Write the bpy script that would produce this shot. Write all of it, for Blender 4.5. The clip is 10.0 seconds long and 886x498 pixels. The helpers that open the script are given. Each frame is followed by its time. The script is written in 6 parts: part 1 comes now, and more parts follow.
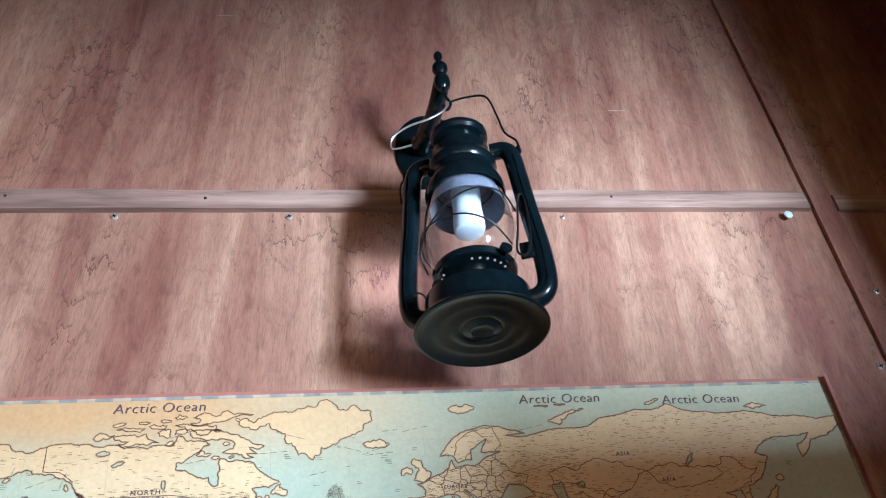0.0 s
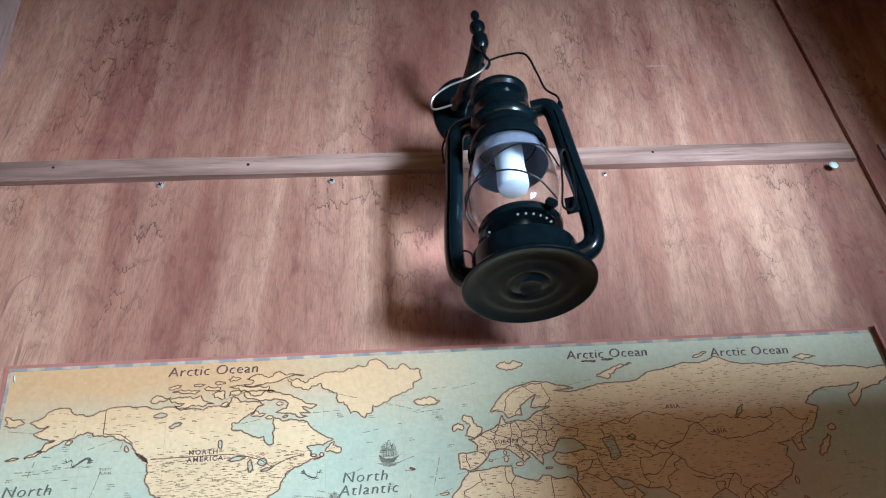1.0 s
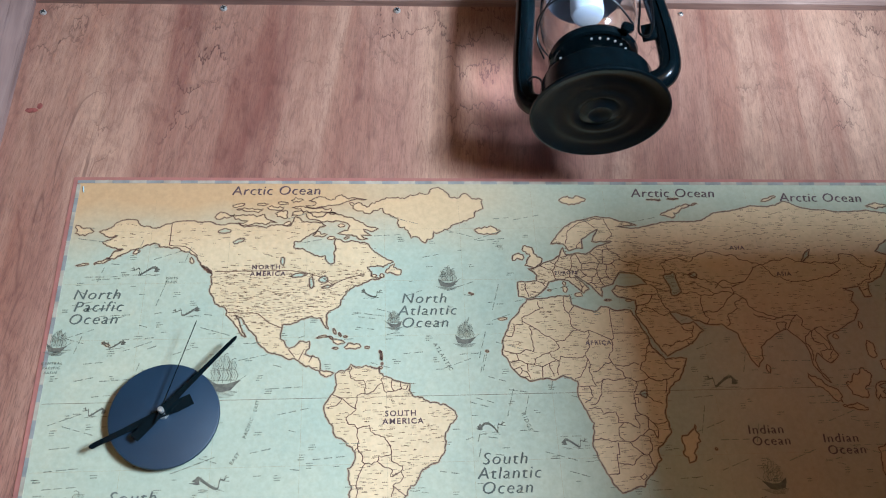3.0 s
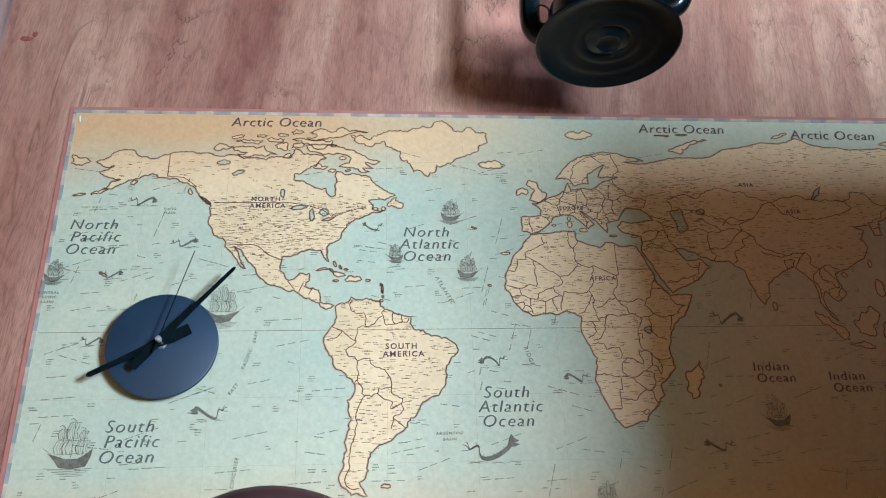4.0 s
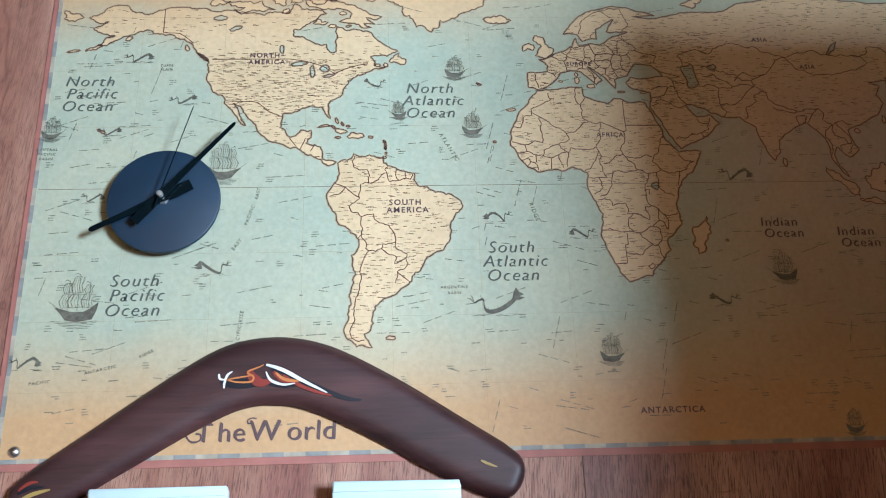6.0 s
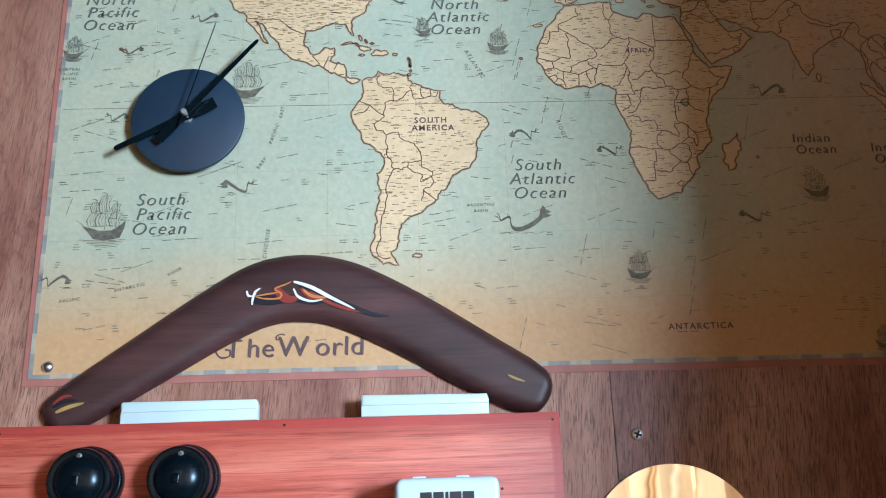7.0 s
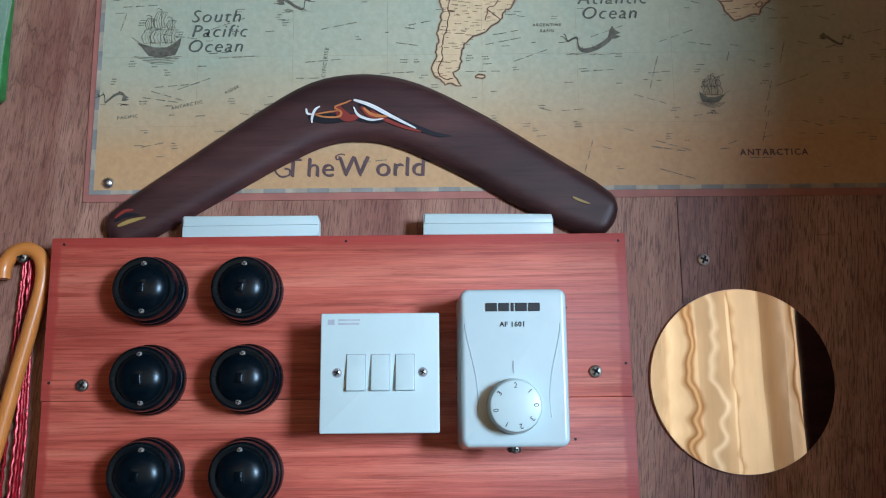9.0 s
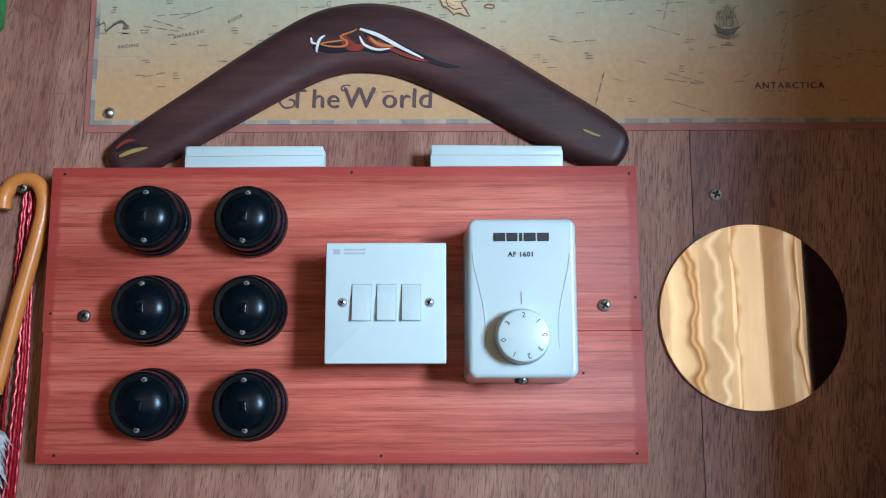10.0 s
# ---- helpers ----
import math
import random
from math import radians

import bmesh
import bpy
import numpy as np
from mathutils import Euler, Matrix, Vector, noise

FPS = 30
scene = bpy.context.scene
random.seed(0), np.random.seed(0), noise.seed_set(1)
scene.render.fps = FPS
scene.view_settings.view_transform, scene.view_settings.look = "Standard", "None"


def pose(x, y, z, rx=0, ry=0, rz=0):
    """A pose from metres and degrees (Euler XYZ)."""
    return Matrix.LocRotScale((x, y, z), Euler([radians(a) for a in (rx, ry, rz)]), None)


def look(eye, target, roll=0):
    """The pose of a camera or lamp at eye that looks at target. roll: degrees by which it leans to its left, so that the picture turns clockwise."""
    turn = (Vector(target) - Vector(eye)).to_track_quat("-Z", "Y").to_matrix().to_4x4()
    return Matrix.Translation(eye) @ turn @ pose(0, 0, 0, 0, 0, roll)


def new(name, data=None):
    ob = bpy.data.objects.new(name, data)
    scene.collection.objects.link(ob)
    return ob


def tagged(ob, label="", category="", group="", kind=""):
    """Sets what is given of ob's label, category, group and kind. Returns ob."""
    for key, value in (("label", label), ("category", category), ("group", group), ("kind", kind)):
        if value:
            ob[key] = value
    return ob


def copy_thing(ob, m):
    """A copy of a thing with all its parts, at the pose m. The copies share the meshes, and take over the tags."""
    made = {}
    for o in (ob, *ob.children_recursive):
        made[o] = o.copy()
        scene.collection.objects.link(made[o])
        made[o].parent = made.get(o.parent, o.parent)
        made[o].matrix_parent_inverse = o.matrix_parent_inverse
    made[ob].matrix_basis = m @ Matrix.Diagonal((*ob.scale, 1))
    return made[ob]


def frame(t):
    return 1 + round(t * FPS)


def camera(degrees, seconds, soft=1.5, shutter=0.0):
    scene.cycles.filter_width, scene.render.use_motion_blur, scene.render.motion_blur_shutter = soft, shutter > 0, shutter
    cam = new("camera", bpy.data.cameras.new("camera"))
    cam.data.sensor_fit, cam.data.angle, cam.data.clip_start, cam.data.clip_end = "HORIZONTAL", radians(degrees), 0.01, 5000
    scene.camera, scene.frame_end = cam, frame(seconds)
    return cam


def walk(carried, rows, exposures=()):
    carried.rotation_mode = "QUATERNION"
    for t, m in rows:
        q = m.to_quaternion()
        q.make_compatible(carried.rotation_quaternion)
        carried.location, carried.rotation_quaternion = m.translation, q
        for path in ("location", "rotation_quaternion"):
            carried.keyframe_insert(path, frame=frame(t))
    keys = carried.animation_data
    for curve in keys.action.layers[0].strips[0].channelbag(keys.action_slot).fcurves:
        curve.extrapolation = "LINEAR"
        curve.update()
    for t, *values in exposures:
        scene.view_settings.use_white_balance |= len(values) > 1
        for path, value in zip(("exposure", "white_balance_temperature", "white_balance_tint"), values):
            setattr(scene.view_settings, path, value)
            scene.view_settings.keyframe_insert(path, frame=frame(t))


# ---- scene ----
cam = camera(52.8, 10.0, soft=1.1)
PATH = [
    (0, (0.349, -0.845, 1.503), (0.674, 0.694, 2.738), -7.9),
    (0.5, (0.342, -0.842, 1.499), (0.626, 0.722, 2.713), -8.1),
    (1, (0.332, -0.836, 1.491), (0.59, 0.747, 2.685), -7.8),
    (1.5, (0.321, -0.828, 1.481), (0.535, 0.792, 2.634), -6.7),
    (2, (0.319, -0.82, 1.471), (0.489, 0.84, 2.574), -5.1),
    (2.5, (0.318, -0.807, 1.46), (0.467, 0.894, 2.501), -3.7),
    (3, (0.317, -0.793, 1.449), (0.459, 0.939, 2.438), -2.9),
    (4.5, (0.322, -0.759, 1.427), (0.451, 1.036, 2.299), -2.0),
    (5, (0.323, -0.755, 1.421), (0.452, 1.063, 2.243), -2.1),
    (5.5, (0.323, -0.747, 1.409), (0.449, 1.094, 2.181), -2.1),
    (7, (0.315, -0.727, 1.378), (0.387, 1.18, 1.977), -1.9),
    (7.5, (0.308, -0.721, 1.367), (0.358, 1.203, 1.912), -1.6),
    (8, (0.301, -0.711, 1.354), (0.326, 1.229, 1.841), -1.2),
    (8.5, (0.296, -0.701, 1.339), (0.299, 1.253, 1.764), -0.8),
    (9, (0.291, -0.695, 1.323), (0.284, 1.269, 1.701), -0.5),
    (9.5, (0.287, -0.687, 1.31), (0.276, 1.284, 1.652), -0.3),
    (10, (0.288, -0.679, 1.299), (0.273, 1.297, 1.605), -0.1),
]
EXPOSURES = [(0, 0.74, 5150, 10), (1, 0.55, 5150, 10), (2.5, 0.36, 5150, 10), (5.5, 0.34, 5150, 10), (7, 0.23, 5150, 10), (8.5, -0.38, 5150, 10), (10, -0.26, 5150, 10)]
walk(cam, [(t, look(eye, target, roll)) for t, eye, target, roll in PATH], EXPOSURES)

# ---- light: daylight through one curtained window behind the camera ----
WIN = dict(x0=-0.75, x1=1.87, z0=0.95, z1=1.97, y=-2.10)   # the window's opening in the south wall
CURTAIN_END = 1.46                                           # the curtain stops short of the window's end
world = bpy.data.worlds.new("sky")
scene.world = world
world.use_nodes = True
sky = world.node_tree.nodes.new("ShaderNodeTexSky")
sky.sky_type, sky.sun_disc, sky.sun_elevation, sky.sun_rotation = "NISHITA", False, radians(45), radians(150)
world.node_tree.links.new(sky.outputs[0], world.node_tree.nodes["Background"].inputs[0])
world.node_tree.nodes["Background"].inputs[1].default_value = 0.08


def window_light(name, x0, x1, z0, z1, y, watts, colour, aim=0.0):
    lamp = bpy.data.lights.new(name, "AREA")
    lamp.shape, lamp.size, lamp.size_y, lamp.energy, lamp.color = "RECTANGLE", x1 - x0, z1 - z0, watts, colour
    ob = new(name, lamp)
    ob.matrix_world = look(((x0 + x1) / 2, y, (z0 + z1) / 2), ((x0 + x1) / 2 - aim, y + 1, (z0 + z1) / 2))
    return ob


window_light("daylight_gap", 1.38, 1.82, 1.26, 1.80, WIN["y"] + 0.17, 79.0, (0.88, 0.97, 1.0), 0.2)
window_light("daylight_curtain", -0.70, 1.32, 1.0, 1.94, WIN["y"] - 0.16, 20.5, (1.0, 0.93, 0.84))


# ---- materials ----
def material(name, rough=0.5, metal=0.0, coat=0.0):
    m = bpy.data.materials.new(name)
    m.use_nodes = True
    b = m.node_tree.nodes["Principled BSDF"]
    b.inputs["Roughness"].default_value, b.inputs["Metallic"].default_value = rough, metal
    b.inputs["Coat Weight"].default_value = coat
    return m, m.node_tree.nodes, m.node_tree.links, b


def ramp(nodes, stops):
    r = nodes.new("ShaderNodeValToRGB")
    while len(r.color_ramp.elements) < len(stops):
        r.color_ramp.elements.new(0.5)
    for e, (p, c) in zip(r.color_ramp.elements, stops):
        e.position, e.color = p, (*c, 1) if len(c) == 3 else c
    return r


def noise_node(nodes, links, vec, scale, detail=4.0, rough=0.55, distort=0.0):
    n = nodes.new("ShaderNodeTexNoise")
    n.inputs["Scale"].default_value, n.inputs["Detail"].default_value = scale, detail
    n.inputs["Roughness"].default_value, n.inputs["Distortion"].default_value = rough, distort
    links.new(vec, n.inputs["Vector"])
    return n


def mapped(nodes, links, scale=(1, 1, 1), loc=(0, 0, 0), rot=(0, 0, 0)):
    c, mp = nodes.new("ShaderNodeTexCoord"), nodes.new("ShaderNodeMapping")
    mp.inputs["Scale"].default_value, mp.inputs["Location"].default_value, mp.inputs["Rotation"].default_value = scale, loc, rot
    links.new(c.outputs["Object"], mp.inputs["Vector"])
    return mp.outputs["Vector"]


def mixed(nodes, links, fac, a, b, blend="MIX"):
    m = nodes.new("ShaderNodeMix")
    m.data_type, m.blend_type = "RGBA", blend
    for value, socket in ((fac, m.inputs[0]), (a, m.inputs[6]), (b, m.inputs[7])):
        if isinstance(value, (int, float)):
            socket.default_value = value
        elif isinstance(value, tuple):
            socket.default_value = (*value, 1)
        else:
            links.new(value, socket)
    return m.outputs[2]


def bumped(nodes, links, b, height, strength, distance):
    n = nodes.new("ShaderNodeBump")
    n.inputs["Strength"].default_value, n.inputs["Distance"].default_value = strength, distance
    links.new(height, n.inputs["Height"])
    links.new(n.outputs[0], b.inputs["Normal"])


def plain(name, colour, rough=0.5, metal=0.0, vary=0.12, scale=60.0, coat=0.0, bump=0.0):
    """One colour with a soft mottle, and uneven gloss."""
    m, nodes, links, b = material(name, rough, metal, coat)
    vec = mapped(nodes, links)
    n = noise_node(nodes, links, vec, scale, 5)
    dark = tuple(c * (1 - vary) for c in colour)
    light = tuple(min(1, c * (1 + vary)) for c in colour)
    r = ramp(nodes, [(0.3, dark), (0.7, light)])
    links.new(n.outputs[0], r.inputs[0])
    links.new(r.outputs[0], b.inputs["Base Color"])
    rr = nodes.new("ShaderNodeMapRange")
    rr.inputs[3].default_value, rr.inputs[4].default_value = max(0.02, rough - 0.08), min(1, rough + 0.1)
    links.new(noise_node(nodes, links, vec, scale * 0.3, 3).outputs[0], rr.inputs[0])
    links.new(rr.outputs[0], b.inputs["Roughness"])
    if bump:
        bumped(nodes, links, b, n.outputs[0], bump, 0.001)
    return m


def veneer(name, dark, mid, light, rough=0.55, pores=(0.50, 0.62, 0.70), zig=0.72, streaky=0.85, open_from=None):
    """Rotary-cut plywood, stained red: broad pale bands, wavy upright figure, zigzag dark lines in patches, short pores."""
    m, nodes, links, b = material(name, rough)
    info = nodes.new("ShaderNodeObjectInfo")
    spread = nodes.new("ShaderNodeVectorMath")
    spread.operation = "SCALE"
    spread.inputs[0].default_value = (13.0, 0.0, 29.0)
    links.new(info.outputs["Random"], spread.inputs["Scale"])

    def sheet_space(scale, loc=(0, 0, 0)):
        c, add, mp = nodes.new("ShaderNodeTexCoord"), nodes.new("ShaderNodeVectorMath"), nodes.new("ShaderNodeMapping")
        links.new(c.outputs["Object"], add.inputs[0])
        links.new(spread.outputs[0], add.inputs[1])
        mp.inputs["Location"].default_value, mp.inputs["Scale"].default_value = loc, scale
        tilt = nodes.new("ShaderNodeVectorRotate")        # the figure leans a little
        tilt.rotation_type, tilt.inputs["Angle"].default_value = "Y_AXIS", radians(-5)
        links.new(add.outputs[0], tilt.inputs["Vector"])
        links.new(tilt.outputs[0], mp.inputs["Vector"])
        return mp.outputs["Vector"]
    wide = noise_node(nodes, links, sheet_space((5.0, 1, 0.8)), 1.6, 4, 0.6, 0.6)
    streak = noise_node(nodes, links, sheet_space((15, 3, 1.5), (1.3, 0, 4)), 1.0, 5, 0.62, 1.3)
    fig = noise_node(nodes, links, sheet_space((17, 4, 8.0)), 1.5, 7, 0.70, 2.4)
    fine = noise_node(nodes, links, sheet_space((300, 40, 24)), 1.0, 4, 0.68, 1.0)
    base = ramp(nodes, [(0.36, mid), (0.50, tuple((a + c) / 2 for a, c in zip(mid, light))), (0.64, light)])
    links.new(wide.outputs[0], base.inputs[0])
    tone = ramp(nodes, [(0.32, (0.78, 0.62, 0.60)), (0.46, (0.97, 0.92, 0.92)), (0.54, (1.04, 1.05, 1.05)), (0.66, (1.25, 1.34, 1.36))])
    links.new(streak.outputs[0], tone.inputs[0])
    c0 = mixed(nodes, links, streaky, base.outputs[0], tone.outputs[0], "MULTIPLY")
    figure = ramp(nodes, [(0.30, (0.62, 0.56, 0.56)), (0.44, (0.93, 0.91, 0.91)), (0.55, (1.14, 1.16, 1.14)), (0.66, (1.0, 0.99, 0.99)), (0.76, (0.78, 0.75, 0.75))])
    links.new(fig.outputs[0], figure.inputs[0])
    c1 = mixed(nodes, links, 0.62, c0, figure.outputs[0], "MULTIPLY")
    grain = ramp(nodes, [(0.28, (0.66, 0.63, 0.63)), (0.5, (1.0, 1.0, 1.0)), (0.75, (1.12, 1.12, 1.12))])
    links.new(fine.outputs[0], grain.inputs[0])
    c2 = mixed(nodes, links, 0.55, c1, grain.outputs[0], "MULTIPLY")
    # tall bent lines
    por = noise_node(nodes, links, sheet_space((22, 4, 3.2), (3.1, 0, 1.7)), 1.0, 2.2, 0.5, 1.1)
    lines = ramp(nodes, [(0.455, (0, 0, 0)), (0.466, (0.65, 0.65, 0.65)), (0.477, (0, 0, 0)), (0.543, (0, 0, 0)), (0.551, (0.6, 0.6, 0.6)), (0.559, (0, 0, 0))])
    links.new(por.outputs[0], lines.inputs[0])
    where = noise_node(nodes, links, sheet_space((9, 2, 5), (7, 0, 2)), 1.0, 4, 0.6)
    keep = ramp(nodes, [(0.48, (0, 0, 0)), (0.60, (0.9, 0.9, 0.9))])
    links.new(where.outputs[0], keep.inputs[0])
    curves = mixed(nodes, links, 1.0, lines.outputs[0], keep.outputs[0], "MULTIPLY")
    # stacked zigzags where the knife cut through the year rings
    sep = nodes.new("ShaderNodeSeparateXYZ")
    links.new(sheet_space((1, 1, 19)), sep.inputs[0])
    jag = noise_node(nodes, links, sheet_space((34, 3, 11), (4, 0, 9)), 1.0, 4, 0.66)
    mad = nodes.new("ShaderNodeMath")
    mad.operation = "MULTIPLY_ADD"
    links.new(jag.outputs[0], mad.inputs[0])
    mad.inputs[1].default_value = 4.4
    links.new(sep.outputs[2], mad.inputs[2])
    saw = nodes.new("ShaderNodeMath")
    saw.operation = "FRACT"
    links.new(mad.outputs[0], saw.inputs[0])
    rings_ = ramp(nodes, [(0.0, (0, 0, 0)), (0.39, (0, 0, 0)), (0.45, (1, 1, 1)), (0.49, (1, 1, 1)), (0.53, (0.30, 0.30, 0.30)), (0.85, (0, 0, 0))])
    links.new(saw.outputs[0], rings_.inputs[0])
    patchy = noise_node(nodes, links, sheet_space((6.5, 1, 2.6), (2, 0, 8)), 1.0, 4, 0.62)
    some = ramp(nodes, [(0.49, (0, 0, 0)), (0.60, (zig, zig, zig))])
    links.new(patchy.outputs[0], some.inputs[0])
    zigs = mixed(nodes, links, 1.0, rings_.outputs[0], some.outputs[0], "MULTIPLY")
    dash = noise_node(nodes, links, sheet_space((820, 25, 60), (1, 0, 5)), 1.0, 4, 0.62, 0.6)
    dashes = ramp(nodes, [(pores[0], (0, 0, 0)), (pores[1], (pores[2],) * 3)])
    links.new(dash.outputs[0], dashes.inputs[0])
    short = dashes.outputs[0]
    if open_from:                          # the sheet's grain opens towards its lower end
        c, height, grow = nodes.new("ShaderNodeTexCoord"), nodes.new("ShaderNodeSeparateXYZ"), nodes.new("ShaderNodeMapRange")
        links.new(c.outputs["Object"], height.inputs[0])
        links.new(height.outputs[2], grow.inputs[0])
        grow.inputs[1].default_value, grow.inputs[2].default_value, grow.inputs[3].default_value, grow.inputs[4].default_value = open_from[0], open_from[1], 0.42, 1.0
        short = mixed(nodes, links, 1.0, short, grow.outputs[0], "MULTIPLY")
    both = mixed(nodes, links, 1.0, mixed(nodes, links, 1.0, curves, zigs, "LIGHTEN"), short, "LIGHTEN")
    links.new(mixed(nodes, links, both, c2, dark), b.inputs["Base Color"])
    bumped(nodes, links, b, fine.outputs[0], 0.25, 0.0006)
    return m


def lumber(name, dark, mid, light, rough, along=(3, 60, 60), close=2.2, streaks=0.0):
    """Sawn or planed solid wood with its grain along the axis of the smallest scale."""
    m, nodes, links, b = material(name, rough)
    wide = noise_node(nodes, links, mapped(nodes, links, tuple(s * 0.25 for s in along)), 1.3, 4, 0.6, 0.8)
    fine = noise_node(nodes, links, mapped(nodes, links, (along[0] * 2.2, along[1] * close, along[2] * close) if along[0] < along[2] else tuple(s * close for s in along)), 1.0, 5, 0.68, 0.5)
    spot = noise_node(nodes, links, mapped(nodes, links, (9, 9, 9), (2, 5, 1)), 1.0, 4)
    base = ramp(nodes, [(0.28, dark), (0.5, mid), (0.72, light)])
    links.new(wide.outputs[0], base.inputs[0])
    g = ramp(nodes, [(0.30, (0.52, 0.47, 0.47)), (0.47, (0.96, 0.95, 0.95)), (0.72, (1.16, 1.16, 1.16))])
    links.new(fine.outputs[0], g.inputs[0])
    c = mixed(nodes, links, 0.8, base.outputs[0], g.outputs[0], "MULTIPLY")
    s = ramp(nodes, [(0.3, (0.8, 0.78, 0.78)), (0.7, (1.1, 1.1, 1.1))])
    links.new(spot.outputs[0], s.inputs[0])
    c = mixed(nodes, links, 0.8, c, s.outputs[0], "MULTIPLY")
    if streaks:
        long_ = noise_node(nodes, links, mapped(nodes, links, (13, 90, 430), (3, 1, 2)), 1.0, 5, 0.72, 1.0)
        bands = noise_node(nodes, links, mapped(nodes, links, (6, 20, 80), (1, 4, 6)), 1.0, 5, 0.66, 1.2)
        ls = ramp(nodes, [(0.36, (0.62, 0.40, 0.38)), (0.47, (1.0, 0.98, 0.97)), (0.66, (1.16, 1.26, 1.28))])
        bs = ramp(nodes, [(0.34, (0.80, 0.62, 0.60)), (0.5, (1.0, 1.0, 1.0)), (0.66, (1.14, 1.30, 1.34))])
        links.new(long_.outputs[0], ls.inputs[0])
        links.new(bands.outputs[0], bs.inputs[0])
        c = mixed(nodes, links, streaks, mixed(nodes, links, streaks, c, ls.outputs[0], "MULTIPLY"), bs.outputs[0], "MULTIPLY")
    links.new(c, b.inputs["Base Color"])
    bumped(nodes, links, b, fine.outputs[0], 0.3, 0.0008)
    return m


PLY = veneer("red_stained_plywood", (0.085, 0.034, 0.026), (0.240, 0.100, 0.069), (0.43, 0.241, 0.157), open_from=(1.95, 1.50))
PLY_LOW = veneer("brown_stained_plywood", (0.060, 0.026, 0.022), (0.250, 0.112, 0.083), (0.46, 0.262, 0.195), 0.55, (0.49, 0.61, 0.72), 0.85, 1.0)
BATTEN = lumber("weathered_batten_wood", (0.11, 0.062, 0.046), (0.30, 0.185, 0.14), (0.50, 0.345, 0.27), 0.75, (5, 80, 80))
BATTEN_UP = lumber("weathered_upright_wood", (0.17, 0.105, 0.09), (0.32, 0.21, 0.175), (0.47, 0.34, 0.29), 0.7, (60, 60, 3))
BOARD = lumber("red_stained_board", (0.38, 0.060, 0.038), (0.57, 0.130, 0.080), (0.72, 0.240, 0.148), 0.5, (3.0, 60, 85), 4.5, 0.7)
JARRAH = lumber("dark_oiled_hardwood", (0.026, 0.010, 0.010), (0.052, 0.021, 0.020), (0.092, 0.037, 0.034), 0.50, (8, 60, 60), 4.0)
BLACK_PAINT = plain("black_enamel", (0.0030, 0.007, 0.009), 0.19, 0.0, 0.3, 90)
BLACK_PAINT.node_tree.nodes["Principled BSDF"].inputs["Specular IOR Level"].default_value = 0.30
BAKELITE = plain("black_bakelite", (0.0022, 0.0055, 0.0085), 0.25, 0.0, 0.2, 120)
BAKELITE.node_tree.nodes["Principled BSDF"].inputs["Specular IOR Level"].default_value = 0.27
BAKELITE.node_tree.nodes["Principled BSDF"].inputs["Specular Tint"].default_value = (0.78, 0.92, 1.0, 1)
STEEL = plain("zinc_steel", (0.60, 0.59, 0.55), 0.3, 0.65, 0.2, 300)
CHROME = plain("chrome", (0.75, 0.75, 0.74), 0.30, 1.0, 0.05, 300)
DULL_STEEL = plain("oxidised_screw", (0.30, 0.29, 0.24), 0.45, 1.0, 0.4, 400)
DARK = plain("recess_black", (0.012, 0.011, 0.010), 0.7)
WHITE = plain("white_plastic", (0.62, 0.755, 0.735), 0.32, 0.0, 0.02, 40)
WHITE_GLOSS = plain("glossy_white_plastic", (0.58, 0.71, 0.71), 0.2, 0.0, 0.02, 40, 0.3)
NAVY = plain("navy_clock_face", (0.015, 0.034, 0.060), 0.5, 0.0, 0.12, 30)
INK = plain("brown_print", (0.15, 0.088, 0.052), 0.7, 0.0, 0.2, 200)
BLACK_INK = plain("black_print", (0.010, 0.011, 0.014), 0.5)
GREY_INK = plain("grey_print", (0.35, 0.38, 0.42), 0.5)


# ---- building blocks ----
def thing(name, place, label, category, group="", kind=""):
    ob = new(name)
    ob.location = place
    ob.empty_display_size = 0.02
    return tagged(ob, label, category, group, kind)


def part(name, bm, mat, parent=None, label="", smooth=True, at=(0, 0, 0)):
    """Links a bmesh as one mesh object; the coordinates are those of its parent."""
    bmesh.ops.recalc_face_normals(bm, faces=bm.faces)
    me = bpy.data.meshes.new(name)
    bm.to_mesh(me)
    bm.free()
    me.materials.append(mat)
    if smooth:
        for p in me.polygons:
            p.use_smooth = True
        me.set_sharp_from_angle(angle=radians(35))
    ob = new(name, me)
    ob.location = at
    ob.parent = parent
    if label:
        ob["label"] = label
    return ob


def box(x0, y0, z0, x1, y1, z1, bevel=0.0, seg=2, bm=None):
    fresh = bmesh.new()
    bmesh.ops.create_cube(fresh, size=1, matrix=Matrix.Translation(((x0 + x1) / 2, (y0 + y1) / 2, (z0 + z1) / 2)) @ Matrix.Diagonal((x1 - x0, y1 - y0, z1 - z0, 1)))
    if bevel:
        bmesh.ops.bevel(fresh, geom=fresh.edges[:], offset=bevel, segments=seg, profile=0.5, affect="EDGES")
    return join(bm, fresh)


def join(bm, fresh):
    if bm is None:
        return fresh
    tmp = bpy.data.meshes.new("tmp")
    fresh.to_mesh(tmp)
    fresh.free()
    bm.from_mesh(tmp)
    bpy.data.meshes.remove(tmp)
    return bm


